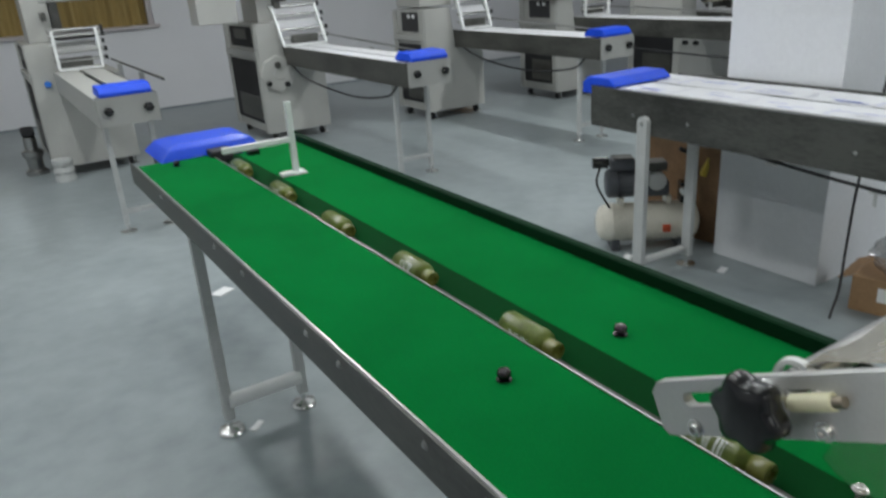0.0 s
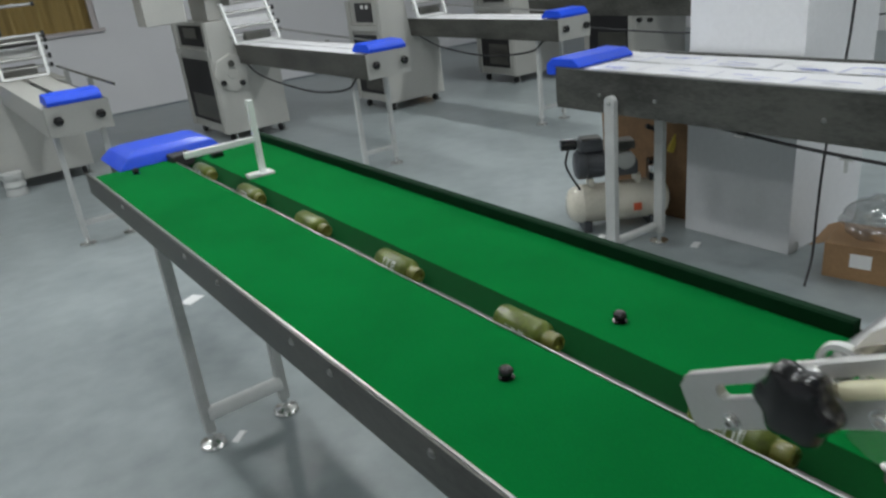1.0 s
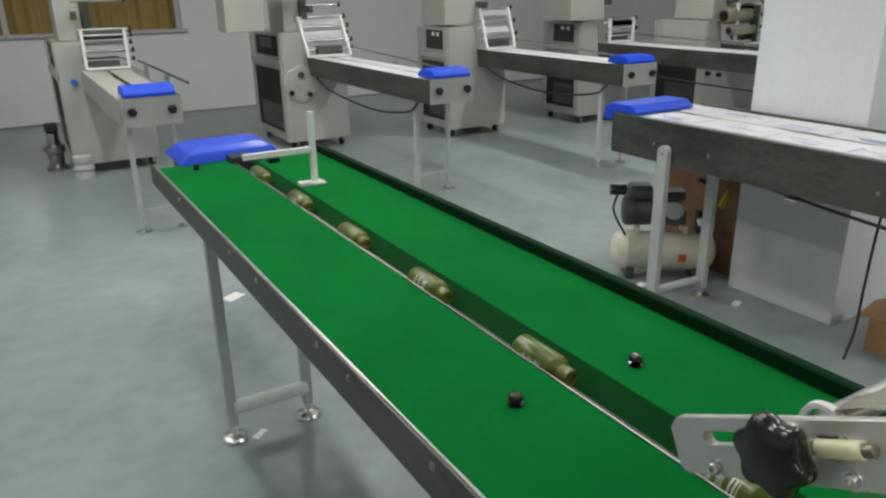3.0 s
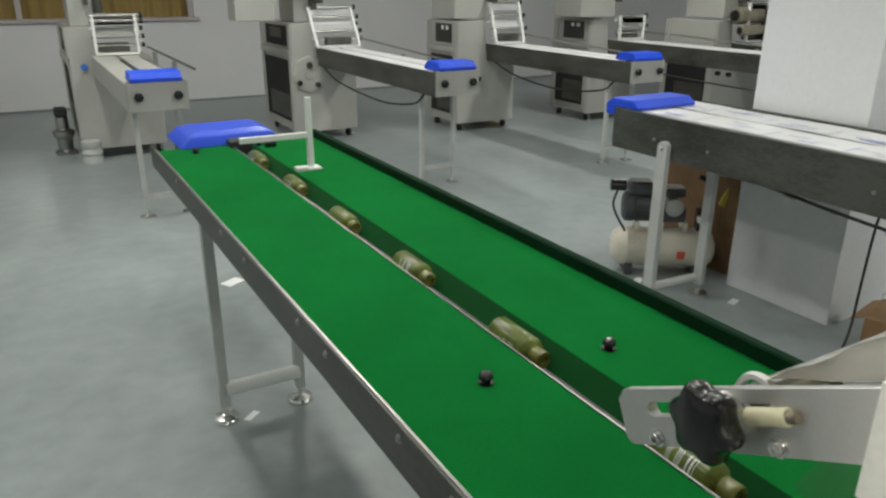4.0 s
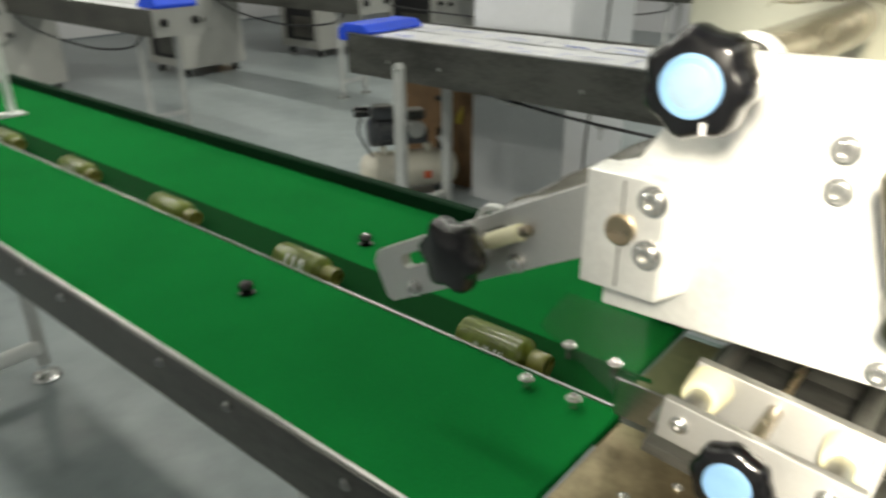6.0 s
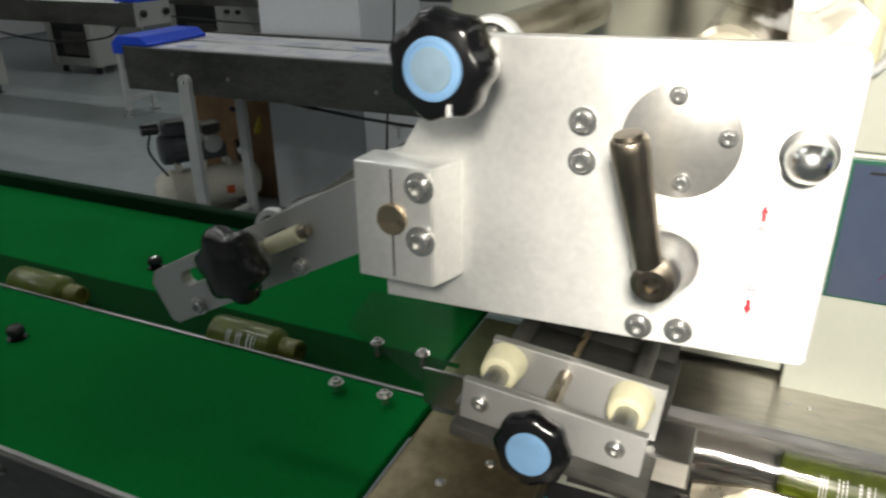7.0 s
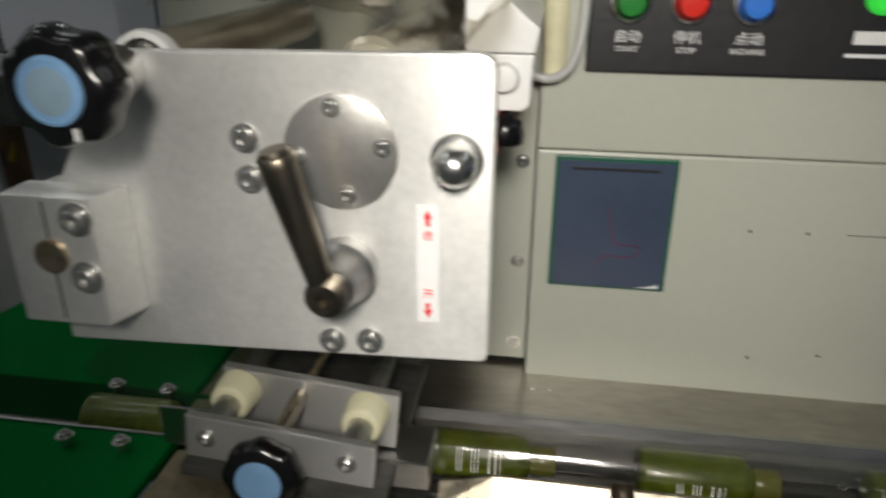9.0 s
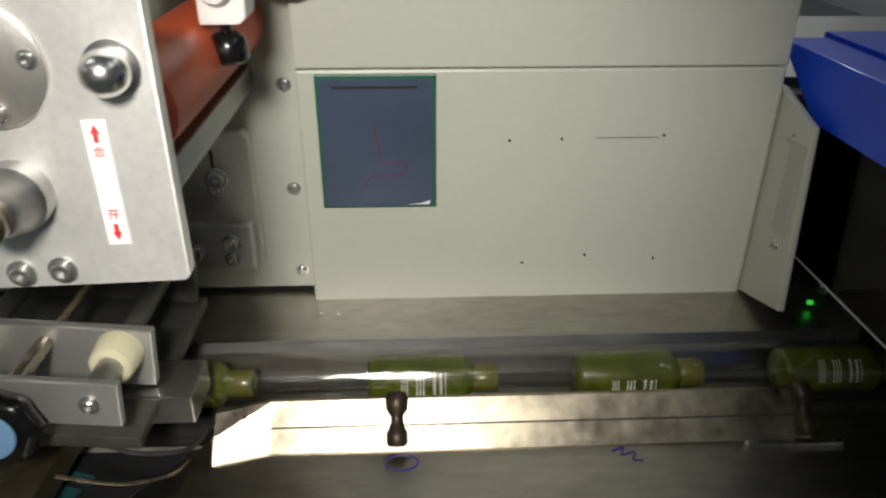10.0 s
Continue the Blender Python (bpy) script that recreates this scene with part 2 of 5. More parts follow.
def prism(bm, pts, axis, a, b, bevel=0.0):
    """An outline in the two other axes, carried along one axis from a to b."""
    def at(u, v, w):
        return {"x": (w, u, v), "y": (u, w, v), "z": (u, v, w)}[axis]
    lo = [bm.verts.new(at(u, v, a)) for u, v in pts]
    hi = [bm.verts.new(at(u, v, b)) for u, v in pts]
    n = len(pts)
    fs = [bm.faces.new(lo), bm.faces.new(hi)] + [bm.faces.new((lo[k], lo[(k + 1) % n], hi[(k + 1) % n], hi[k])) for k in range(n)]
    bmesh.ops.recalc_face_normals(bm, faces=fs)
    if bevel:
        es = list({e for v in lo + hi for e in v.link_edges})
        bmesh.ops.bevel(bm, geom=es, offset=bevel, segments=2, profile=0.6, affect="EDGES")
    return bm


def sweep(bm, pts, r, seg=8):
    """A cable or wire along a line of points."""
    pts = [Vector(p) for p in pts]
    rings = []
    for k, p in enumerate(pts):
        d = (pts[min(k + 1, len(pts) - 1)] - pts[max(k - 1, 0)]).normalized()
        side = d.cross(Vector((0.13, 0.21, 0.97))).normalized()
        up = side.cross(d)
        rings.append([bm.verts.new(p + r * (math.cos(a) * side + math.sin(a) * up)) for a in (2 * math.pi * q / seg for q in range(seg))])
    for a, b in zip(rings, rings[1:]):
        for k in range(seg):
            bm.faces.new((a[k], a[(k + 1) % seg], b[(k + 1) % seg], b[k]))
    bm.faces.new(rings[0]), bm.faces.new(rings[-1])
    return bm


def curve_points(ctrl, n=24):
    """A smooth line through control points (Catmull-Rom)."""
    c = [Vector(p) for p in ctrl]
    c = [2 * c[0] - c[1]] + c + [2 * c[-1] - c[-2]]
    out = []
    for k in range(1, len(c) - 2):
        for s in range(n):
            t = s / n
            a, b, d, e = c[k - 1], c[k], c[k + 1], c[k + 2]
            out.append(0.5 * ((2 * b) + (d - a) * t + (2 * a - 5 * b + 4 * d - e) * t * t + (3 * b - a - 3 * d + e) * t ** 3))
    return out + [c[-2]]


def star_knob(bm, centre, way, radius, depth, lobes=7, scallop=0.06):
    """A lobed hand knob: scalloped rim with a rounded face."""
    c, w = Vector(centre), Vector(way).normalized()
    m = axis_pose(c, c + w)
    seg = lobes * 8
    rings = []
    for h, s in ((0, 0.72), (0.10, 0.92), (0.30, 1.0), (0.70, 1.0), (0.90, 0.93), (1.0, 0.80)):
        ring = []
        for k in range(seg):
            a = 2 * math.pi * k / seg
            rr = radius * s * (1 - scallop + scallop * math.cos(lobes * a))
            ring.append(bm.verts.new(m @ Vector((rr * math.cos(a), rr * math.sin(a), h * depth))))
        rings.append(ring)
    for a, b in zip(rings, rings[1:]):
        for k in range(seg):
            bm.faces.new((a[k], a[(k + 1) % seg], b[(k + 1) % seg], b[k]))
    bm.faces.new(rings[0]), bm.faces.new(rings[-1])
    return bm


def bolt(bm, p, way, r=0.006, h=0.006):
    """A socket-head screw on a washer."""
    p, w = Vector(p), Vector(way).normalized()
    lathe(bm, p, p + w, [(0, 0), (0, r * 1.45), (h * 0.25, r * 1.45), (h * 0.27, r), (h * 0.85, r), (h, r * 0.86), (h, r * 0.5), (h * 0.45, r * 0.45), (h * 0.45, 0)], 14)
    return bm


def lettering(name, body, m, size, material, parent, label=""):
    """Raised letters in the built-in font, facing along the pose's z."""
    d = bpy.data.curves.new(name, "FONT")
    d.body, d.size, d.align_x, d.align_y, d.extrude = body, size, "CENTER", "CENTER", 0.0003
    tmp = bpy.data.objects.new(name, d)
    scene.collection.objects.link(tmp)
    bpy.context.view_layer.update()
    me = bpy.data.meshes.new_from_object(tmp)
    bpy.data.objects.remove(tmp)
    me.transform(m)
    me.materials.clear()
    me.materials.append(M[material])
    ob = new(name, me)
    ob.parent = parent
    if parent.type == "EMPTY":
        ob.matrix_parent_inverse = parent.matrix_basis.inverted()
    if label:
        ob["label"] = label
    return ob


# ---------------------------------------------------------------- the hall
X0, X1, Y0, Y1 = -2.6, 11.5, -3.0, 11.45
structure("floor", box(start(), X0 - 0.2, X1 + 0.2, Y0 - 0.2, Y1 + 0.2, -0.2, 0), "floor", "grey-blue epoxy factory floor, worn and slightly glossy")
structure("ceiling", box(start(), X0 - 0.2, X1 + 0.2, Y0 - 0.2, Y1 + 0.2, CEILING, CEILING + 0.15), "ceiling", "plain white ceiling of the hall")
wn = start()
WX0, WX1, WZ0, WZ1 = 0.2, 3.935, 1.01, 2.5
box(wn, X0, WX0, Y1, Y1 + 0.2, 0, CEILING), box(wn, WX1, X1, Y1, Y1 + 0.2, 0, CEILING)
box(wn, WX0, WX1, Y1, Y1 + 0.2, 0, WZ0), box(wn, WX0, WX1, Y1, Y1 + 0.2, WZ1, CEILING)
structure("wall_north", wn, "wall", "white plastered wall with a wide curtained window")
structure("wall_south", box(start(), X0, X1, Y0 - 0.2, Y0, 0, CEILING), "wall", "plain white plastered wall")
structure("wall_west", box(start(), X0 - 0.2, X0, Y0 - 0.2, Y1 + 0.2, 0, CEILING), "wall", "plain white plastered wall")
structure("wall_east", box(start(), X1, X1 + 0.2, Y0 - 0.2, Y1 + 0.2, 0, CEILING), "wall", "plain white plastered wall")
structure("baseboard", box(start(), X0, X1, Y1 - 0.006, Y1, 0, 0.022), "skirting", "thin dark grey sealing strip along the foot of the wall")
win = thing("window_1", (2.0, Y1, WZ0), "wide window with pinkish-grey frame and ochre curtains drawn", "window", kind="structure")
fr = start()
for a in (WX0 + 0.03, (WX0 + WX1) / 2, WX1 - 0.03):
    box(fr, a - 0.03, a + 0.03, Y1 + 0.04, Y1 + 0.10, WZ0, WZ1, 0.004)
box(fr, WX0, WX1, Y1 + 0.04, Y1 + 0.10, WZ1 - 0.06, WZ1, 0.004)
part("window_frame", fr, "window_frame", win)
part("window_sill", box(start(), WX0 - 0.05, WX1 + 0.05, Y1 - 0.05, Y1 + 0.12, WZ0 - 0.035, WZ0 + 0.004, 0.004), "window_frame", win)
cu = start()
n = 260
top, bot = [], []
for k in range(n + 1):
    x = WX0 + (WX1 - WX0) * k / n
    y = Y1 + 0.15 + 0.022 * math.sin(k * 0.62) + 0.012 * math.sin(k * 0.23 + 1)
    top.append(cu.verts.new((x, y, WZ1 + 0.05))), bot.append(cu.verts.new((x, y + 0.006 * math.sin(k * 0.9), WZ0 - 0.02)))
for k in range(n):
    cu.faces.new((bot[k], bot[k + 1], top[k + 1], top[k]))
part("curtain", cu, "curtain", win, "ochre pleated curtain", smooth=60)
part("backing", box(start(), WX0, WX1, Y1 + 0.19, Y1 + 0.2, WZ0, WZ1), "wall", win)
pil = structure("pillar", box(start(), 4.89, 5.50, 3.555, 4.10, 0, CEILING, 0.004), "pillar", "square white-painted concrete pillar")
first = None
for tx, ty in TUBES:
    if first is None:
        first = thing("ceiling_light", (tx, ty, CEILING), "white ceiling batten with two lit tubes", "lamp", "ceiling lights")
        part("housing", box(start(), tx - 0.09, tx + 0.09, ty - 0.66, ty + 0.66, CEILING - 0.05, CEILING, 0.006), "white", first)
        for s in (-0.045, 0.045):
            part("tube", rod(start(), (tx + s, ty - 0.62, CEILING - 0.075), (tx + s, ty + 0.62, CEILING - 0.075), 0.014), "tube", first)
    else:
        copy_thing(first, pose(tx, ty, CEILING))

# ---------------------------------------------------------------- the infeed conveyor with its green belts
BZ, BL, BR, CL, CR, BN, BF = 0.85, 2.357, 2.932, 2.611, 2.664, 2.135, 4.60
conv = thing("infeed_conveyor", (2.63, 3.3, 0), "long infeed conveyor with green deck, steel sides and a product channel", "conveyor")
part("deck", box(start(), BL, CL, BN, BF, BZ - 0.012, BZ, 0.003), "belt", conv, "green deck panel")
part("deck", box(start(), 2.689, BR, BN + 0.02, BF, BZ - 0.012, BZ, 0.003), "belt", conv, "green deck panel")
# channel sides: their shade is put into the green
part("channel_wall", prism(start(), [(2.652, BZ - 0.029), (2.6885, BZ - 0.0005), (2.6885, BZ - 0.014), (2.652, BZ - 0.042)], "y", BN, BF - 0.01), "belt_shade", conv, "sloping green channel side with shade in its colour")
part("channel_wall", box(start(), CL - 0.004, CL - 0.0005, BN, BF, BZ - 0.06, BZ - 0.013), "belt_shade", conv)
part("channel_floor", box(start(), CL, CR, 1.98, BF, BZ - 0.048, BZ - 0.0285), "dark_steel", conv, "worn steel channel floor")
part("channel_edge", box(start(), CL - 0.003, CL + 0.001, BN, BF - 0.02, BZ - 0.012, BZ + 0.0025), "steel", conv, "bare steel lip of the channel")
lip = start()
prism(lip, [(BR, BZ - 0.015), (BR + 0.022, BZ - 0.015), (BR + 0.022, BZ + 0.023), (BR + 0.018, BZ + 0.026), (BR + 0.004, BZ + 0.026), (BR, BZ + 0.023)], "y", BN + 0.27, BF)
part("side_lip", lip, "lip_rubber", conv, "raised dark green edge strip")
for x in (BL - 0.010, BR + 0.023):
    side = start()
    prism(side, [(x, BZ - 0.072), (x + 0.006, BZ - 0.072), (x + 0.006, BZ + 0.002), (x + 0.004, BZ + 0.004), (x, BZ + 0.004)], "y", BN - 0.01, BF + 0.085)
    part("side_plate", side, "dark_steel", conv, "dull folded steel side plate")
part("edge_trim", box(start(), BL - 0.0050, BL + 0.0002, BN, BF, BZ + 0.0005, BZ + 0.0048, 0.001), "steel", conv)
for y in (2.30, 2.50, 2.645, 2.92, 3.06, 3.42, 3.635, 4.20):
    part("side_bolt", bolt(start(), (BL - 0.010, y, BZ - 0.017), (-1, 0, 0), 0.005, 0.004), "steel", conv, smooth=40)
for x, y in ((2.515, 2.688), (2.751, 2.680), (2.47, 4.50), (2.70, 4.52)):
    part("stop_button", lathe(start(), (x, y, BZ), (x, y, BZ + 1), [(0, 0), (0, 0.0125), (0.0015, 0.0125), (0.002, 0.0075), (0.006, 0.0085), (0.009, 0.0115), (0.015, 0.0108), (0.0185, 0.0072), (0.019, 0.003), (0.0185, 0)], 20), "black", conv, "round black hold-down knob", smooth=50)
for lx in (2.40, 2.665):
    part("leg", box(start(), lx - 0.017, lx + 0.017, 4.095, 4.128, 0.055, BZ - 0.062, 0.004), "leg_paint", conv, "grey painted square leg")
    part("levelling_foot", lathe(start(), (lx, 4.112, 0), (lx, 4.112, 1), [(0, 0), (0, 0.043), (0.008, 0.045), (0.016, 0.040), (0.022, 0.016), (0.026, 0.009), (0.062, 0.009), (0.062, 0)], 24), "chrome", conv, "round chromed levelling foot", smooth=40)
part("crossbar", rod(start(), (2.405, 4.100, 0.125), (2.660, 4.100, 0.125), 0.025, 20), "white", conv, "round white tube crossbar", smooth=40)
part("crossbar", box(start(), 2.35, 2.95, 4.085, 4.135, BZ - 0.078, BZ - 0.0465, 0.004), "dark_steel", conv)
for lx in (2.40, 2.84):
    part("leg", box(start(), lx - 0.017, lx + 0.017, 2.40, 2.434, 0.0, BZ - 0.05, 0.004), "leg_paint", conv, "grey painted square leg")
cap = start()
hull = [[cap.verts.new(p) for p in ring] for ring in (
    ((2.432, 4.572, 0.850), (2.804, 4.585, 0.850), (2.804, 4.86, 0.850), (2.432, 4.86, 0.850)),
    ((2.470, 4.588, 0.886), (2.778, 4.600, 0.886), (2.778, 4.845, 0.886), (2.470, 4.845, 0.886)),
    ((2.510, 4.628, 0.900), (2.738, 4.640, 0.900), (2.738, 4.80, 0.900), (2.510, 4.80, 0.900)))]
for lo, hi in zip(hull, hull[1:]):
    for k in range(4):
        cap.faces.new((lo[k], lo[(k + 1) % 4], hi[(k + 1) % 4], hi[k]))
cap.faces.new(hull[0]), cap.faces.new(hull[2])
bmesh.ops.bevel(cap, geom=cap.edges[:], offset=0.005, segments=2, profile=0.6, affect="EDGES")
part("end_cover", cap, "blue", conv, "bright blue moulded end cover with hipped sides", smooth=30)
part("end_housing", box(start(), 2.455, 2.785, 4.605, 4.83, 0.74, 0.852, 0.004), "dark_steel", conv)
part("sprocket_guard", box(start(), CL - 0.012, CR + 0.012, 4.515, 4.60, BZ - 0.02, BZ + 0.022, 0.006), "dark", conv, "dark guard over the channel's end")
post = part("sensor_post", box(start(), 2.739, 2.757, 4.082, 4.100, BZ, 1.079, 0.002), "white", conv, "white square sensor post with a crossbar")
part("crossbar", box(start(), 2.525, 2.739, 4.083, 4.099, 0.952, 0.970, 0.002), "white", post)
part("base", box(start(), 2.715, 2.775, 4.060, 4.110, BZ + 0.0005, BZ + 0.008, 0.002), "white", post)
part("clip", box(start(), 2.690, 2.730, 4.060, 4.09, BZ + 0.0005, BZ + 0.014, 0.003), "white", post)
part("sensor", box(start(), 2.60, 2.635, 4.075, 4.105, 0.935, 0.952, 0.003), "black", post)

# ---------------------------------------------------------------- the packing machine beside the camera
PX, SX = 2.433, 2.795
mc = thing("packing_machine", (2.63, 1.6, 0), "beige flow-wrapping machine with aluminium film carriage and steel bed", "machine")
# cabinet
part("cabinet", box(start(), SX, 3.45, 1.256, 1.780, 0.10, 1.128, 0.003), "body", mc, "beige enamelled cabinet front")
part("upper_cabinet", box(start(), SX, 3.45, 1.256, 1.780, 1.1295, 1.62, 0.002), "body", mc, "beige enamelled upper front")
strip = start()
box(strip, SX + 0.022, 3.40, 1.782, 2.20, 0.855, 1.80, 0.002)
part("carriage_plate", strip, "body", mc, "beige back plate of the film carriage")
for z in (0.878, 0.986, 1.108, 1.21):
    part("screw", bolt(start(), (SX + 0.022, 1.796, z), (-1, 0, 0), 0.0055, 0.004), "zinc", mc, smooth=40)
part("end_panel", prism(start(), [(2.845, 0.848), (2.802, 0.848), (2.702, 0.878), (2.722, 1.084), (2.80, 1.105), (2.845, 1.105)], "y", 1.247, 1.2545, 0.0015), "body", mc, "beige end flange")
part("inspection_strip", box(start(), 2.724, 2.752, 1.2546, 1.2566, 0.957, 1.062, 0.0008), "grey_enamel", mc)
for z in (0.943, 1.062):
    part("screw", bolt(start(), (2.738 + 0.12 * (z - 0.943), 1.2545, z), (0, 1, 0), 0.004, 0.004), "zinc", mc, smooth=40)
# screen
scr = part("display", box(start(), SX - 0.004, SX + 0.0, 1.632, 1.760, 0.972, 1.124, 0.0015), "screen_edge", mc, "small dusty display with a green edge")
part("glass", box(start(), SX - 0.0055, SX - 0.004, 1.636, 1.756, 0.975, 1.119), "screen", scr)
part("bar", box(start(), SX - 0.0062, SX - 0.0055, 1.652, 1.742, 1.1095, 1.1125), "panel_black", scr)
sq = start()
sweep(sq, curve_points([(SX - 0.006, 1.70, 1.07), (SX - 0.006, 1.694, 1.04), (SX - 0.006, 1.69, 1.028), (SX - 0.006, 1.665, 1.025), (SX - 0.006, 1.672, 1.012), (SX - 0.006, 1.70, 1.012), (SX - 0.006, 1.712, 1.0)], 6), 0.0008, 5)
part("scrawl", sq, "faint_red", scr, "faint red scrawl")
peel = start()
prism(peel, [(1.640, 0.9765), (1.664, 0.9763), (1.650, 0.9776), (1.639, 0.981)], "x", SX - 0.0068, SX - 0.0056)
part("film_corner", peel, "paper", scr, "lifted corner of the protective film")
for y, z in ((1.551, 1.049), (1.493, 1.050), (1.379, 1.053), (1.529, 0.895), (1.454, 0.904), (1.370, 0.898)):
    part("pin_hole", rod(start(), (SX - 0.0008, y, z), (SX + 0.002, y, z), 0.0018, 8), "dark", mc)
part("scratch", box(start(), SX - 0.0006, SX, 1.385, 1.455, 1.0505, 1.0512), "dark_steel", mc)
# control panel
pan = part("control_panel", box(start(), SX - 0.006, SX + 0.0, 1.262, 1.738, 1.211, 1.43, 0.003), "panel_black", mc, "black push-button panel with white lettering")
face_x = pose(0, 0, 0, 90, 0, -90)
for y, col, zh, en, lab in ((1.699, "button_green", "启动", "START", "green push button"), (1.643, "button_red", "停机", "STOP", "red push button"), (1.586, "button_blue", "点动", "INCHING", "blue push button")):
    b = part("button", lathe(start(), (SX - 0.006, y, 1.279), (SX - 1, y, 1.279), [(0, 0), (0, 0.0165), (0.004, 0.0165), (0.010, 0.0135), (0.017, 0.012), (0.018, 0)], 24), col, pan, lab, smooth=40)
    part("bezel", lathe(start(), (SX - 0.006, y, 1.279), (SX - 1, y, 1.279), [(0, 0.0205), (0.005, 0.0195), (0.006, 0.0165), (0.0, 0.0165)], 24), "chrome", pan, smooth=40)
    lettering("caption", zh, Matrix.Translation((SX - 0.0066, y, 1.246)) @ face_x, 0.013, "paper", pan, "white lettering")
    lettering("caption", en, Matrix.Translation((SX - 0.0066, y, 1.2345)) @ face_x, 0.0075, "paper", pan, "white lettering")
part("button", lathe(start(), (SX - 0.006, 1.474, 1.287), (SX - 1, 1.474, 1.287), [(0, 0), (0, 0.0165), (0.006, 0.016), (0.010, 0.012), (0.011, 0)], 24), "lamp_green", pan, "lit green indicator lamp", smooth=40)
part("bar", box(start(), SX - 0.0067, SX - 0.006, 1.455, 1.493, 1.244, 1.256), "paper", pan)
part("bar", box(start(), SX - 0.0067, SX - 0.006, 1.450, 1.498, 1.232, 1.2355), "paper", pan)
# cable loop beside the panel
part("cable", sweep(start(), curve_points([(SX - 0.012, 1.745, 1.36), (SX - 0.014, 1.742, 1.27), (SX - 0.016, 1.750, 1.222), (SX - 0.014, 1.772, 1.205), (SX - 0.01, 1.80, 1.215), (SX + 0.01, 1.83, 1.24)], 8), 0.005, 10), "leg_paint", mc, "grey cable", smooth=60)
part("conduit", rod(start(), (SX + 0.004, 1.768, 1.20), (SX + 0.004, 1.768, 1.48), 0.013), "nylon", mc, "pale ribbed conduit", smooth=40)
# aluminium carriage plate
pl = part("front_plate", prism(start(), [(1.801, 1.0865), (1.798, 1.0885), (1.797, 1.092), (1.797, 1.268), (1.7985, 1.2735), (1.8025, 1.277), (1.808, 1.278), (2.020, 1.274), (2.070, 1.195), (2.086, 1.190), (2.086, 1.078)], "x", PX, PX + 0.012, 0.0015), "bright_plate", mc, "thick ground aluminium side plate")
for y, z in ((1.944, 1.226), (1.943, 1.201), (1.898, 1.094), (1.873, 1.096)):
    part("screw", bolt(start(), (PX, y, z), (-1, 0, 0), 0.0062, 0.006), "zinc", pl, smooth=40)
part("disc", lathe(start(), (PX, 1.886, 1.220), (PX - 1, 1.886, 1.220), [(0, 0), (0, 0.0345), (0.0025, 0.034), (0.003, 0.033), (0.003, 0)], 48), "turned", pl, "turned steel disc", smooth=30)
for a in (0, 90, 180, 270):
    y, z = 1.886 + 0.026 * math.sin(radians(a + 8)), 1.221 + 0.026 * math.cos(radians(a + 8))
    part("screw", bolt(start(), (PX - 0.003, y, z), (-1, 0, 0), 0.0038, 0.004), "zinc", pl, smooth=40)
part("ball_nut", lathe(start(), (PX, 1.818, 1.219), (PX - 1, 1.818, 1.219), [(0, 0), (0, 0.0155), (0.002, 0.0155), (0.0025, 0.012), (0.006, 0.0122), (0.010, 0.0128), (0.016, 0.0122), (0.021, 0.0098), (0.0245, 0.006), (0.026, 0)], 28), "chrome", pl, "domed chrome nut", smooth=60)
hd = part("lever", lathe(start(), (PX, 1.886, 1.147), (PX - 1, 1.886, 1.147), [(0, 0), (0, 0.0205), (0.012, 0.0205), (0.016, 0.017), (0.03, 0.015), (0.034, 0.013), (0.034, 0)], 28), "steel", pl, "steel crank lever with a dark handle", smooth=40)
part("handle", lathe(start(), (PX - 0.034, 1.8895, 1.145), (PX - 0.045, 1.9085, 1.231), [(0, 0), (0, 0.0075), (0.012, 0.0080), (0.04, 0.0092), (0.082, 0.0108), (0.087, 0.0106), (0.0885, 0.0096), (0.0885, 0.0085), (0.091, 0.008), (0.0915, 0)], 20), "worn_handle", hd, "dark polished handle", smooth=60)
part("stud", lathe(start(), (PX - 0.034, 1.888, 1.145), (PX - 1, 1.888, 1.145), [(0, 0), (0, 0.0125), (0.006, 0.0125), (0.009, 0.009), (0.009, 0.005), (0.006, 0.004), (0.006, 0)], 20), "worn_handle", hd, smooth=40)
lab = part("sticker", box(start(), PX - 0.0008, PX, 1.8285, 1.8415, 1.113, 1.190), "paper", pl, "white paper sticker with red arrows")
for z, s, ch, cz in ((1.1855, 1, "合", 1.1715), (1.1185, -1, "开", 1.1325)):
    ar = start()
    prism(ar, [(1.835 - 0.0026, z - s * 0.003), (1.835 + 0.0026, z - s * 0.003), (1.835, z + s * 0.0025)], "x", PX - 0.0013, PX - 0.0008)
    box(ar, PX - 0.0013, PX - 0.0008, 1.8337, 1.8363, min(z - s * 0.003, z - s * 0.008), max(z - s * 0.003, z - s * 0.008))
    part("arrow", ar, "red", lab, "red arrow")
    lettering("character", ch, Matrix.Translation((PX - 0.001, 1.835, cz)) @ face_x, 0.007, "red", lab, "red lettering")
# clamping block and slotted arm
blk = part("clamp_block", prism(start(), [(PX - 0.030, 2.091), (PX - 0.030, 2.033), (PX - 0.001, 2.023), (PX - 0.001, 2.091)], "z", 1.108, 1.193, 0.0015), "bright_plate", mc, "bevelled aluminium clamp block")
for z in (1.180, 1.142):
    part("screw", bolt(start(), (PX - 0.030, 2.0415, z), (-1, 0, 0), 0.0075, 0.007), "zinc", blk, smooth=40)
part("pin", lathe(start(), (PX - 0.029, 2.0625, 1.155), (PX - 1, 2.0625, 1.155), [(0, 0), (0, 0.0110), (0.0035, 0.0110), (0.004, 0.0100), (0.002, 0.004), (0.002, 0)], 28), "brass", blk, "turned brass pin end", smooth=30)
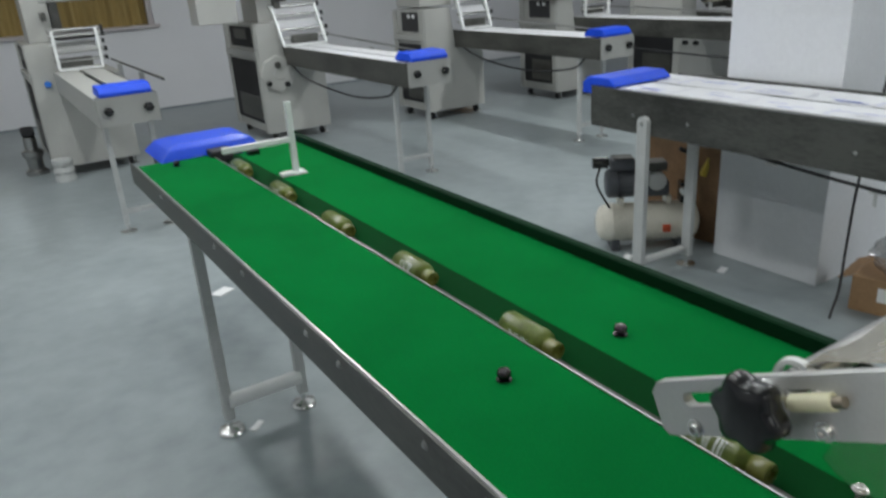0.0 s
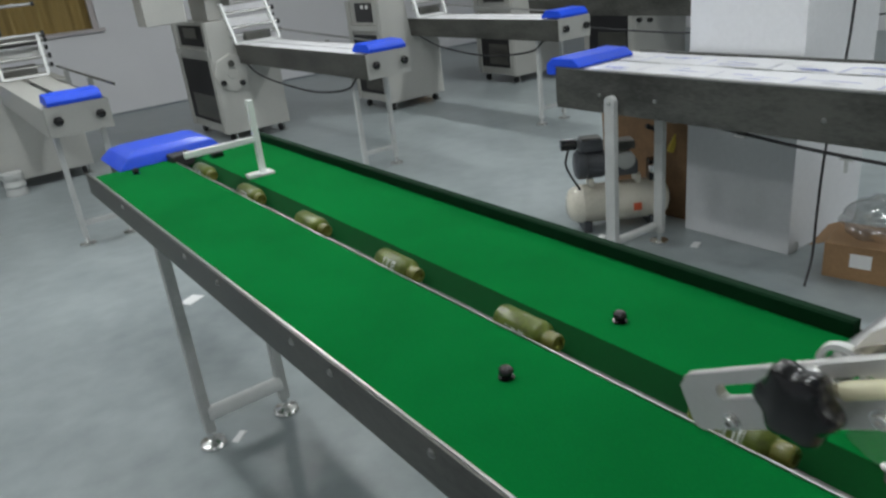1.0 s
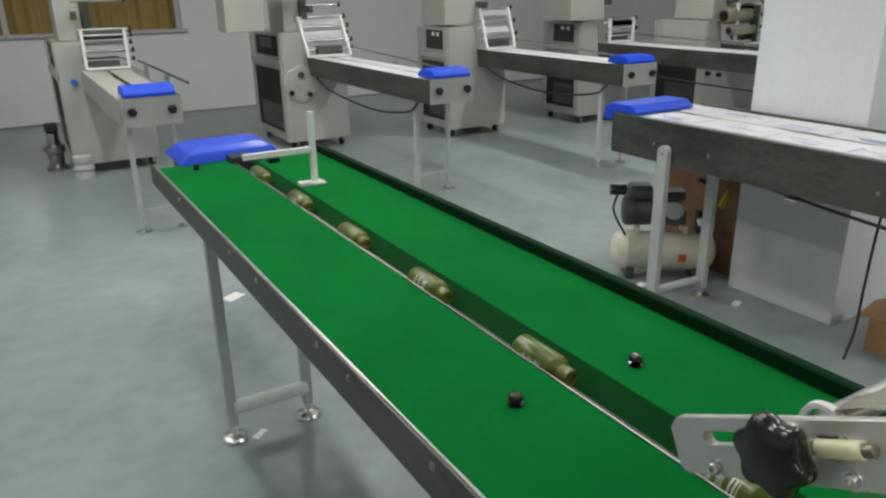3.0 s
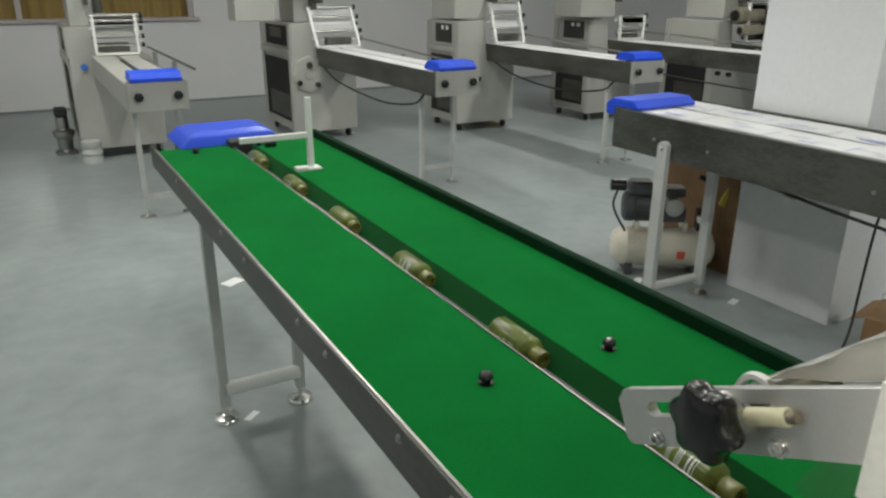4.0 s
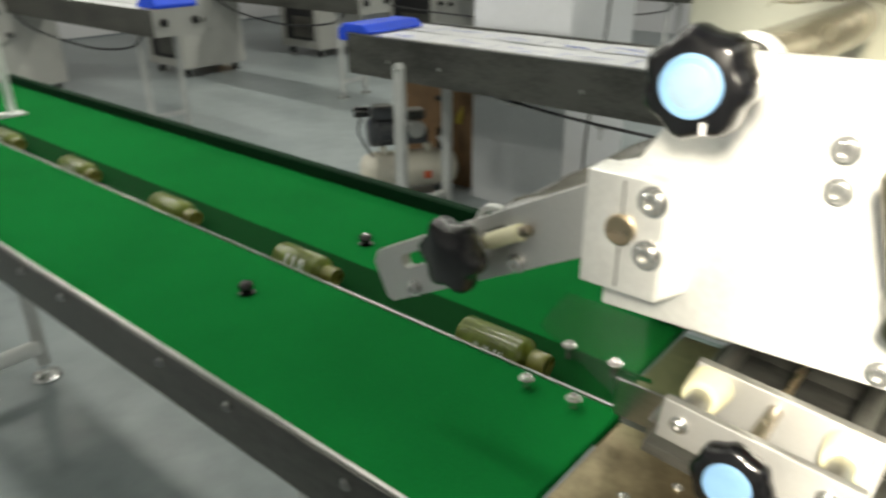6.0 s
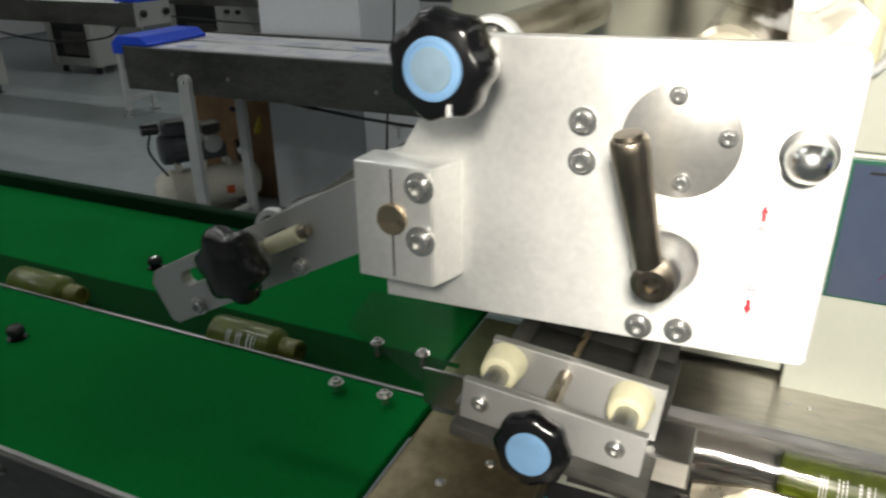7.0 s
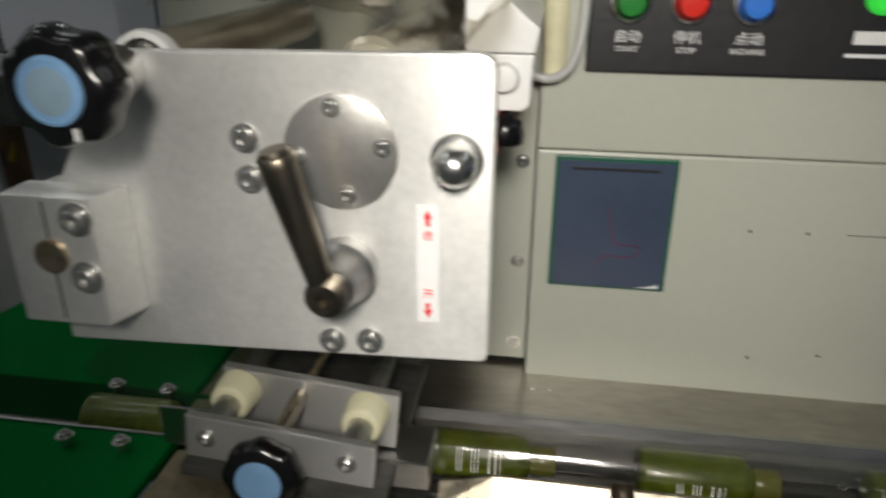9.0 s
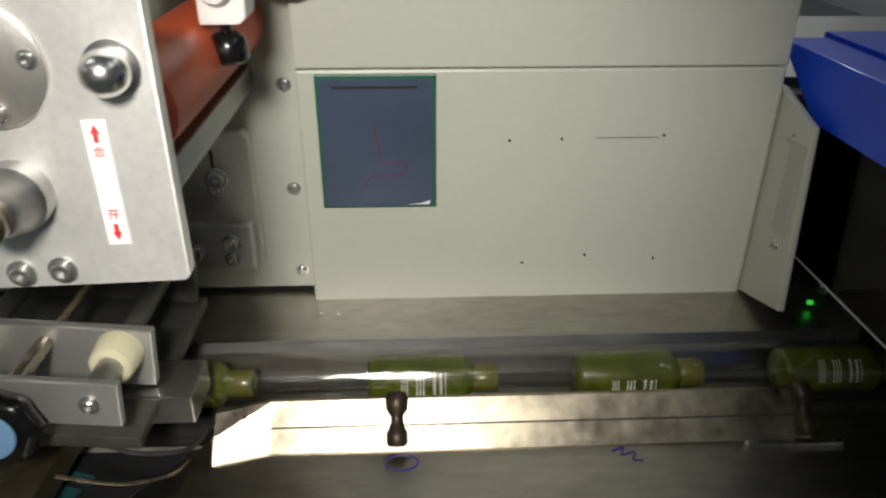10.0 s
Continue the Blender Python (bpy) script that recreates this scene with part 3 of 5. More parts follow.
part("slit", box(start(), PX - 0.0305, PX - 0.0301, 2.0620, 2.0632, 1.112, 1.19), "dark_steel", blk)
arm_m = pose(PX + 0.012, 2.345, 1.012, -28.0)
arm = start()
outer = [(-0.30, -0.0265), (-0.20, -0.0265), (-0.10, -0.0265), (-0.021, -0.0265), (-0.015, -0.021), (-0.016, 0.017), (-0.026, 0.0265), (-0.10, 0.0265), (-0.20, 0.0265), (-0.30, 0.0265)]
inner = [(-0.198, 0.004), (-0.194, 0.001), (-0.10, 0.001), (-0.058, 0.001), (-0.054, 0.005), (-0.054, 0.011), (-0.058, 0.015), (-0.10, 0.015), (-0.194, 0.015), (-0.198, 0.012)]
ring = [[arm.verts.new(arm_m @ Vector((x, u, v))) for u, v in loop] for x in (-0.006, 0.006) for loop in (outer, inner)]
for k in range(10):
    j = (k + 1) % 10
    arm.faces.new((ring[0][k], ring[0][j], ring[1][j], ring[1][k])), arm.faces.new((ring[2][k], ring[2][j], ring[3][j], ring[3][k]))
    arm.faces.new((ring[0][k], ring[0][j], ring[2][j], ring[2][k])), arm.faces.new((ring[1][k], ring[1][j], ring[3][j], ring[3][k]))
ar = part("slotted_arm", arm, "aluminium", mc, "slotted aluminium arm")
for q in (-0.058, -0.190):
    p = arm_m @ Vector((-0.006, q, -0.019))
    part("screw", bolt(start(), p, (-1, 0, 0), 0.006, 0.006), "zinc", ar, smooth=40)
c = arm_m @ Vector((-0.014, -0.149, 0.006))
part("knob_stem", rod(start(), c + Vector((0.02, 0, 0)), c + Vector((-0.01, 0, 0)), 0.010), "steel", ar)
part("star_knob", star_knob(start(), c + Vector((-0.006, 0, 0)), (-1, 0.06, 0), 0.0345, 0.024, 6, 0.095), "black", ar, "black lobed clamping knob", smooth=50)
part("washer", rod(start(), c + Vector((0.0075, 0, 0)), c + Vector((-0.005, 0, 0)), 0.021, 24), "chrome", ar, "bright steel washer", smooth=40)
sp = arm_m @ Vector((-0.010, -0.172, 0.006))
tip = sp + (arm_m.to_3x3() @ Vector((-0.001, -0.036, 0.0)))
part("set_screw", rod(start(), tip, tip + (arm_m.to_3x3() @ Vector((0, -0.011, 0))), 0.0048), "worn_handle", ar, "dark set screw", smooth=40)
part("spacer", rod(start(), sp, sp + (arm_m.to_3x3() @ Vector((0, -0.038, 0.0))), 0.0075), "nylon", ar, "cream nylon spacer", smooth=40)
rg = Vector((PX + 0.03, 2.212, 1.098))
part("roller_flange", lathe(start(), rg, rg + Vector((1, 0, 0)), [(0, 0.015), (0, 0.0195), (0.006, 0.0205), (0.008, 0.0195), (0.008, 0.015), (0, 0.015)], 32), "white", ar, "white roller flange", smooth=40)
part("roller", rod(start(), rg, rg + Vector((0.30, 0, 0)), 0.012), "steel", ar, smooth=40)
web = start()
wx0, wx1 = PX + 0.03, PX + 0.32
line = curve_points([(0, 2.205, 1.117), (0, 2.11, 1.168), (0, 2.045, 1.222), (0, 2.034, 1.256)], 10)
prev = None
for k, p in enumerate(line):
    row = [web.verts.new((wx0 + (wx1 - wx0) * j / 10, p.y + 0.0016 * math.sin(j * 2.1 + k), p.z + 0.002 * math.sin(j * 1.7 + 0.6 * k))) for j in range(11)]
    if prev:
        for j in range(10):
            web.faces.new((prev[j], prev[j + 1], row[j + 1], row[j]))
    prev = row
part("film_web", web, "web", mc, "glossy clear wrapping film running over rollers", smooth=80)
slack = start()
prev = None
for k, p in enumerate(curve_points([(0, 2.012, 1.296), (0, 1.965, 1.303), (0, 1.915, 1.300), (0, 1.868, 1.289), (0, 1.825, 1.278), (0, 1.80, 1.30)], 8)):
    row = [slack.verts.new((wx0 + 0.33 * j / 16, p.y + 0.004 * math.sin(j * 0.9 + 0.5 * k), p.z + 0.006 * noise.noise(Vector((j * 0.45, k * 0.3, 3))))) for j in range(17)]
    if prev:
        for j in range(16):
            slack.faces.new((prev[j], prev[j + 1], row[j + 1], row[j]))
    prev = row
part("film_web", slack, "slack_film", mc, "slack clear film crossing the rollers", smooth=80)
# big handwheel with pale blue cap
hw = part("handwheel", star_knob(start(), (PX - 0.034, 2.015, 1.263), (-1, 0, 0), 0.0325, 0.030, 7, 0.055), "black", mc, "black lobed handwheel with a pale blue cap", smooth=50)
part("cap", lathe(start(), (PX - 0.064, 2.015, 1.263), (PX - 1, 2.015, 1.263), [(0, 0), (0, 0.0180), (0.002, 0.0175), (0.0026, 0.0155), (0.002, 0.015), (0.002, 0)], 36), "pale_blue", hw, smooth=30)
part("cap_label", lathe(start(), (PX - 0.0660, 2.015, 1.263), (PX - 1, 2.015, 1.263), [(0, 0), (0, 0.0125), (0.0006, 0.0122), (0.0006, 0)], 32), "cap_grey", hw, "faded grey-blue label")
part("index", box(start(), PX - 0.0658, PX - 0.0635, 2.0035, 2.006, 1.238, 1.2445), "paper", hw)
part("stem", rod(start(), (PX + 0.001, 2.015, 1.263), (PX - 0.036, 2.015, 1.263), 0.015), "steel", hw, smooth=40)
part("flange", lathe(start(), (PX + 0.022, 2.014, 1.262), (PX + 0.04, 2.014, 1.262), [(0, 0.0165), (0, 0.0205), (0.006, 0.0215), (0.012, 0.0205), (0.012, 0.0165), (0, 0.0165)], 32), "white", mc, "white roller flange", smooth=40)
# rollers between the two plates
part("roller", rod(start(), (PX + 0.030, 2.014, 1.262), (2.735, 2.014, 1.262), 0.0195, 28), "web", mc, "roller wrapped in olive-tinted clear film", smooth=40)
part("roller_end", rod(start(), (PX + 0.026, 2.014, 1.262), (PX + 0.0298, 2.014, 1.262), 0.0160, 24), "dark_steel", mc, smooth=40)
for a in range(3):
    part("screw", bolt(start(), (PX + 0.026, 2.014 + 0.010 * math.sin(a * 2.1), 1.262 + 0.010 * math.cos(a * 2.1)), (-1, 0, 0), 0.003, 0.003), "zinc", mc, smooth=40)
for y, z, r, mm in ((1.87, 1.262, 0.022, "web"), (1.845, 1.36, 0.014, "steel"), (1.95, 1.40, 0.03, "web"), (1.93, 1.15, 0.016, "steel"), (2.055, 1.115, 0.014, "steel")):
    part("roller", rod(start(), (PX + 0.012, y, z), (SX + 0.03, y, z), r, 24), mm, mc, smooth=40)
part("guide_rod", rod(start(), (2.65, 1.915, 1.285), (2.65, 1.915, 1.55), 0.014), "dark_steel", mc, "dull steel guide rod", smooth=40)
part("collar", rod(start(), (2.65, 1.915, 1.283), (2.65, 1.915, 1.291), 0.0155), "white", mc, smooth=40)
ub = start()
prism(ub, [(1.838, 1.252), (1.783, 1.2515), (1.7795, 1.270), (1.806, 1.292), (1.806, 1.42), (1.838, 1.42)], "x", 2.62, SX + 0.02, 0.002)
part("bracket", ub, "white", mc, "white painted bracket")
lb = start()
prism(lb, [(1.822, 1.2505), (1.822, 1.206), (1.791, 1.206), (1.7855, 1.211), (1.7835, 1.2505)], "x", 2.622, 2.66, 0.0015)
foot = part("bracket_foot", lb, "white", mc, "white rounded bracket foot")
part("collar", lathe(start(), (2.622, 1.806, 1.233), (1.622, 1.806, 1.233), [(0, 0), (0, 0.012), (0.004, 0.0125), (0.010, 0.010), (0.012, 0)], 24), "white", foot, smooth=40)
part("thumb_screw", lathe(start(), (2.635, 1.805, 1.206), (2.635, 1.805, 0), [(0, 0.0045), (0.008, 0.0045), (0.008, 0.009), (0.011, 0.0135), (0.016, 0.0150), (0.022, 0.0165), (0.029, 0.0160), (0.032, 0.012), (0.033, 0)], 24), "black", mc, "black thumb screw", smooth=40)
part("silicone_roller", rod(start(), (PX + 0.06, 1.845, 1.175), (SX + 0.02, 1.845, 1.175), 0.036, 28), "orange", mc, "orange silicone pull roller", smooth=40)
part("pressing_bar", box(start(), PX + 0.05, SX + 0.02, 1.828, 1.85, 1.105, 1.13, 0.003), "steel", mc)
brk = part("sensor_bracket", prism(start(), [(1.928, 0.90), (1.928, 1.058), (1.846, 1.062), (1.838, 1.054), (1.836, 0.90)], "x", SX + 0.004, SX + 0.0215, 0.002), "turned", mc, "slotted aluminium sensor bracket")
part("slot", box(start(), SX + 0.0036, SX + 0.0041, 1.8785, 1.8815, 0.986, 1.040), "dark", brk)
part("washer", lathe(start(), (SX + 0.004, 1.879, 1.006), (SX - 1, 1.879, 1.006), [(0, 0), (0, 0.0125), (0.0025, 0.012), (0.003, 0)], 20), "steel", brk, smooth=40)
part("screw", bolt(start(), (SX + 0.0015, 1.876, 1.009), (-1, 0, 0), 0.0085, 0.012), "chrome", brk, smooth=40)
part("screw", bolt(start(), (SX + 0.004, 1.881, 0.993), (-1, 0, 0), 0.006, 0.007), "chrome", brk, smooth=40)
part("step", box(start(), SX - 0.014, SX + 0.0038, 1.842, 1.925, 0.900, 0.955, 0.003), "aluminium", brk)
part("screw", bolt(start(), (SX - 0.014, 1.866, 0.936), (-1, 0, 0), 0.0075, 0.010), "chrome", brk, smooth=40)
part("screw", bolt(start(), (SX - 0.014, 1.868, 0.915), (-1, 0, 0), 0.006, 0.008), "chrome", brk, smooth=40)
part("pin", rod(start(), (SX - 0.03, 1.908, 0.928), (SX - 0.013, 1.908, 0.928), 0.011), "steel", brk, smooth=40)
# steel bed
TZ = 0.815
bed = start()
prism(bed, [(2.30, 1.00), (2.30, 2.03), (2.47, 1.955), (2.588, 1.862), (2.602, 1.862), (2.602, 1.00)], "z", TZ - 0.02, TZ, 0.001)
part("bed_plate", bed, "bed_steel", mc, "brushed steel bed plate")
for y in (1.749, 1.769):
    part("rivet", lathe(start(), (2.763, y, 0.848), (2.763, y, 1), [(0, 0), (0, 0.003), (0.0010, 0.0022), (0.0014, 0)], 12), "zinc", mc, smooth=40)
part("shelf", box(start(), 2.704, SX + 0.03, 1.10, 2.10, 0.835, 0.848, 0.0015), "bed_steel", mc, "stained steel back shelf")
gd = start()
prism(gd, [(2.674, 0.824), (2.706, 0.8495), (2.712, 0.8495), (2.712, 0.822), (2.674, 0.822)], "y", 1.0, 2.05)
part("back_guide", gd, "steel", mc, "sloping steel back guide")
part("channel_bed", box(start(), 2.603, 2.673, 0.25, 1.975, TZ - 0.02, 0.8208), "dark_steel", mc)
for x in (2.618, 2.637, 2.656):
    part("slot", box(start(), x - 0.0035, x + 0.0035, 1.0, 1.93, 0.8206, 0.8215), "dark", mc, "dark slot in the channel bed")
fg = start()
prism(fg, [(2.604, 0.852), (2.600, 0.852), (2.583, 0.8335), (2.566, 0.8165), (2.566, 0.815), (2.604, 0.815)], "y", 1.27, 1.800)
fv = [(2.604, 1.800, 0.852), (2.600, 1.800, 0.852), (2.583, 1.800, 0.8335), (2.566, 1.800, 0.8165), (2.566, 1.800, 0.815), (2.604, 1.800, 0.815)]
fw = [(2.596, 1.852, 0.848), (2.590, 1.852, 0.848), (2.571, 1.852, 0.8335), (2.553, 1.852, 0.8165), (2.553, 1.852, 0.815), (2.596, 1.852, 0.815)]
a = [fg.verts.new(p) for p in fv]
b = [fg.verts.new(p) for p in fw]
fg.faces.new(a), fg.faces.new(b)
for k in range(6):
    fg.faces.new((a[k], a[(k + 1) % 6], b[(k + 1) % 6], b[k]))
part("front_guide", fg, "polished", mc, "polished steel front guide folded in two")
part("crease", box(start(), 2.5822, 2.5832, 1.275, 1.80, 0.8328, 0.8343), "dark_steel", mc)
for y in (1.678, 1.276):
    cl = lathe(start(), (2.564, y, 0.822), (2.602, y, 0.861), [(0, 0), (0.001, 0.008), (0.004, 0.0105), (0.014, 0.0105), (0.020, 0.007), (0.029, 0.006), (0.036, 0.0105), (0.046, 0.0115), (0.052, 0.009), (0.054, 0)], 18)
    part("guide_clamp", cl, "clamp_brown", mc, "small dark clamp screw", smooth=40)
ink = start()
sweep(ink, curve_points([(2.558, 1.470, TZ), (2.563, 1.458, TZ), (2.553, 1.462, TZ), (2.556, 1.449, TZ), (2.546, 1.452, TZ), (2.545, 1.443, TZ)], 6), 0.0013, 5)
part("marker_scrawl", ink, "ink", mc, "purple marker scrawl")
ink = start()
sweep(ink, [Vector((2.551 + 0.010 * math.sin(a / 10), 1.673 + 0.015 * math.cos(a / 10), TZ)) for a in range(4, 62)], 0.0011, 5)
part("marker_scrawl", ink, "ink", mc, "purple marker ring")
part("film_tube", lathe(start(), (2.639, 1.965, 0.8505), (2.639, 1.0, 0.8505), [(k * 0.0193, 0.0265 + 0.0007 * math.sin(k * 2.3)) for k in range(51)], 28), "film", mc, "tube of clear wrapping film", smooth=80)
# bright bar added to stand for a highlight along the front guide
part("highlight_bar", box(start(), 2.556, 2.564, 1.242, 1.338, TZ + 0.0005, TZ + 0.005, 0.001), "chrome", mc, "short bright steel bar put in for a highlight on the guide")
part("tape_end", box(start(), -0.028, 0.028, -0.024, 0.024, -0.001, 0.001, 0, pose(2.545, 2.000, 0.7962, 0, 0, -20)), "teal", mc, "scrap of teal tape")
part("tape_band", box(start(), -0.003, 0.003, -0.024, 0.024, 0.001, 0.0015, 0, pose(2.557, 1.995, 0.7962, 0, 0, -20)), "dark", mc)
# fin-seal rollers with their adjusting knob
nip_m = pose(2.497, 1.970, 0.950, 5.2)
nf = part("roller_bracket", box(start(), -0.008, 0.0, -0.081, 0.079, -0.021, 0.020, 0.0015, nip_m), "aluminium", mc, "aluminium roller bracket with a star knob")
part("back_plate", box(start(), 0.062, 0.072, -0.085, 0.078, -0.035, 0.022, 0.0015, nip_m), "aluminium", nf)
part("back_plate", box(start(), 0.20, 0.21, -0.085, 0.078, -0.035, 0.03, 0.0015, nip_m), "dark_steel", nf)
part("base_plate", box(start(), 0.0, 0.22, -0.090, 0.090, -0.052, -0.040, 0.0015, nip_m), "dark_steel", nf)
for q in (0.061, -0.058):
    p = nip_m @ Vector((-0.008, q, 0.0))
    part("screw", bolt(start(), p, (-1, 0, 0), 0.0058, 0.005), "zinc", nf, smooth=40)
    a, b = nip_m @ Vector((0.0, q, 0.002)), nip_m @ Vector((0.062, q, 0.002))
    part("shaft", rod(start(), a, b, 0.0105, 20), "steel", nf, smooth=40)
    a, b = nip_m @ Vector((0.036, q, 0.002)), nip_m @ Vector((0.0615, q, 0.002))
    part("collar", lathe(start(), a, b, [(0, 0.0107), (0, 0.016), (0.002, 0.018), (0.025, 0.0205), (0.0255, 0.0107)], 28), "nylon", nf, "cream nylon collar", smooth=50)
    a, b = nip_m @ Vector((0.073, q, 0.004)), nip_m @ Vector((0.20, q, 0.004))
    part("shaft", rod(start(), a, b, 0.009, 20), "dark_steel", nf, smooth=40)
a, b = nip_m @ Vector((0.0, 0.004, 0.006)), nip_m @ Vector((0.062, 0.004, 0.006))
part("pin", rod(start(), a, b, 0.0068, 16), "worn_pin", nf, "worn steel pin", smooth=40)
a, b = nip_m @ Vector((0.074, 0.004, 0.006)), nip_m @ Vector((0.20, 0.004, 0.006))
part("pin", rod(start(), a, b, 0.004, 16), "brass", nf, smooth=40)
kn = part("star_knob", star_knob(start(), (2.486, 1.978, 0.934), (-1, 0, 0.12), 0.0335, 0.022, 8, 0.035), "black", nf, "black lobed knob with a pale blue cap", smooth=50)
part("cap", lathe(start(), (2.4643, 1.978, 0.9365), (1.4643, 1.978, 1.0565), [(0, 0), (0, 0.0195), (0.002, 0.019), (0.0026, 0.017), (0.002, 0.0165), (0.002, 0)], 32), "pale_blue", kn, smooth=30)
for side in (2.05, 1.885):
    part("guide_finger", box(start(), 2.545, 2.60, side - 0.03, side + 0.03, 0.875, 0.905, 0.002), "steel", nf)
part("wire", sweep(start(), curve_points([(2.50, 1.93, 0.90), (2.52, 1.90, 0.865), (2.55, 1.87, 0.84), (2.58, 1.86, 0.835)], 8), 0.0022, 6), "dark_steel", mc)
part("wire", sweep(start(), curve_points([(2.48, 1.95, 0.88), (2.50, 1.91, 0.85), (2.53, 1.88, 0.83), (2.56, 1.872, 0.822)], 8), 0.0018, 6), "brass", mc)
# dark plate added over the base so that its lit top stays dark
part("dark_base_cover", box(start(), 2.31, 2.60, 1.84, 2.13, 0.7855, 0.7935, 0.002), "dark", mc)
# finger plate between deck and bed
fpz = 0.842
fp = part("transfer_plate", box(start(), 2.33, 2.602, 1.985, BN - 0.003, fpz - 0.03, fpz, 0.002), "stained", mc, "brown-stained steel transfer plate")
for x, y in ((2.50, 2.075), (2.46, 2.09), (2.43, 2.05), (2.545, 2.04), (2.39, 2.10)):
    part("screw", bolt(start(), (x, y, fpz), (0, 0, 1), 0.004, 0.003), "zinc", fp, smooth=40)
part("side_fence", box(start(), 2.588, 2.592, 2.02, 2.135, 0.86, 0.905, 0.001), "steel", mc, "thin steel fence")
part("transfer_plate", box(start(), 2.668, SX + 0.02, 2.05, BN + 0.015, 0.82, 0.846, 0.002), "stained", mc)
ac = part("acrylic_guard", prism(start(), [(2.602, 2.115), (2.700, 2.300), (2.80, 2.32), (2.80, 2.06), (2.602, 2.06)], "z", 0.8565, 0.8605, 0.0008), "glass", mc, "clear acrylic guard over the channel")
for x, y in ((2.581, 2.242), (2.582, 2.180), (2.676, 2.241), (2.675, 2.178)):
    part("screw", bolt(start(), (x, y, 0.8605), (0, 0, 1), 0.0062, 0.006), "zinc", ac, smooth=40)
    part("spacer", rod(start(), (x, y, 0.8425), (x, y, 0.8602), 0.0045, 10), "zinc", ac)
# blue hood over the sealing jaws
hood = start()
prism(hood, [(2.87, 1.085), (2.87, 1.150), (2.40, 1.150), (2.40, 1.085)], "y", 0.55, 1.181)
prism(hood, [(2.860, 1.1455), (2.757, 1.078), (2.40, 1.078), (2.40, 1.1455)], "y", 1.180, 1.236, 0.002)
part("guard_hood", hood, "blue", mc, "bright blue hood over the sealing jaws")
gw = part("guard_window", prism(start(), [(2.40, 0.924), (2.750, 0.924), (2.766, 1.076), (2.40, 1.076)], "y", 1.217, 1.223), "smoke", mc, "smoked acrylic guard window")
part("edge", box(start(), 2.40, 2.751, 1.2165, 1.2235, 0.9215, 0.9235), "leg_paint", gw, "pale cut edge")
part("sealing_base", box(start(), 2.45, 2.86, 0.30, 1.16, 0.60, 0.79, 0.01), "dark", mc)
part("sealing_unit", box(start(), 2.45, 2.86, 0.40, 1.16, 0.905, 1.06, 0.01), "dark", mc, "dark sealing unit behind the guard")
part("jaw_plate", box(start(), 2.66, 2.80, 1.161, 1.1845, 0.840, 0.915, 0.003), "dark", mc)
part("status_light", rod(start(), (2.752, 1.184, 0.857), (2.752, 1.190, 0.857), 0.003, 10), "lamp_green", mc, "tiny lit green lamp")
part("jaw_bolt", bolt(start(), (2.738, 1.184, 0.89), (0, 1, 0), 0.009, 0.01), "chrome", mc, smooth=40)
part("base_frame", box(start(), 2.42, 3.30, 0.60, 2.10, 0.06, TZ - 0.03, 0.006), "body", mc, "beige machine base")
part("cutter_box", box(start(), 2.88, 3.40, 0.45, 1.22, 0.60, 1.075, 0.01), "grey_enamel", mc)
part("top_rail", box(start(), 2.90, 3.30, 0.40, 1.22, 1.076, 1.09, 0.002), "steel", mc)

# ---------------------------------------------------------------- bottles
BX, BZC, PITCH, FAST, SLOW, HAND = 2.637, 0.8468, 0.381, 0.296, 0.1662, 1.876


def build_bottle():
    b = thing("bottle", (0, 0, 0), "small olive-green cosmetic bottle lying on its side", "bottle", "bottles on the line")
    part("flask", lathe(start(), (0, 0, 0), (0, -1, 0), [(0, 0), (0, 0.019), (0.003, 0.0232), (0.006, 0.0242), (0.094, 0.0242), (0.100, 0.0228), (0.105, 0.017), (0.108, 0.013), (0.110, 0.0125)], 28), "bottle", b, smooth=50)
    part("cap", lathe(start(), (0, -0.1085, 0), (0, -1, 0), [(0, 0), (0, 0.0140), (0.002, 0.0150), (0.022, 0.0150), (0.0245, 0.0135), (0.0245, 0.008), (0.020, 0.007), (0.020, 0)], 24), "bottle_cap", b, smooth=40)
    pr = start()
    for y0, w, rows in ((-0.034, 0.0013, 3), (-0.049, 0.0016, 3), (-0.066, 0.003, 2), (-0.078, 0.0012, 1)):
        for r in range(rows):
            for s in range(7):
                a0 = radians(150 + s * 8.5 + (r % 2) * 2)
                a1 = a0 + radians(6.5)
                y = y0 - r * w * 2.1
                q = []
                for aa, yy in ((a0, y), (a1, y), (a1, y - w), (a0, y - w)):
                    q.append(pr.verts.new((0.02440 * math.cos(aa), yy, 0.02440 * math.sin(aa))))
                pr.faces.new(q)
    part("print", pr, "paper", b, "small white printed lines")
    return b


def line_y(t, k):
    """The place along y of the back of bottle k at a time: carried by the flights, then drawn on with the film."""
    te = max(t, 4.45)
    y = 3.60 + PITCH * k - FAST * (te - 4.45)
    if y >= HAND:
        return y
    return HAND - SLOW * (HAND - y) / FAST


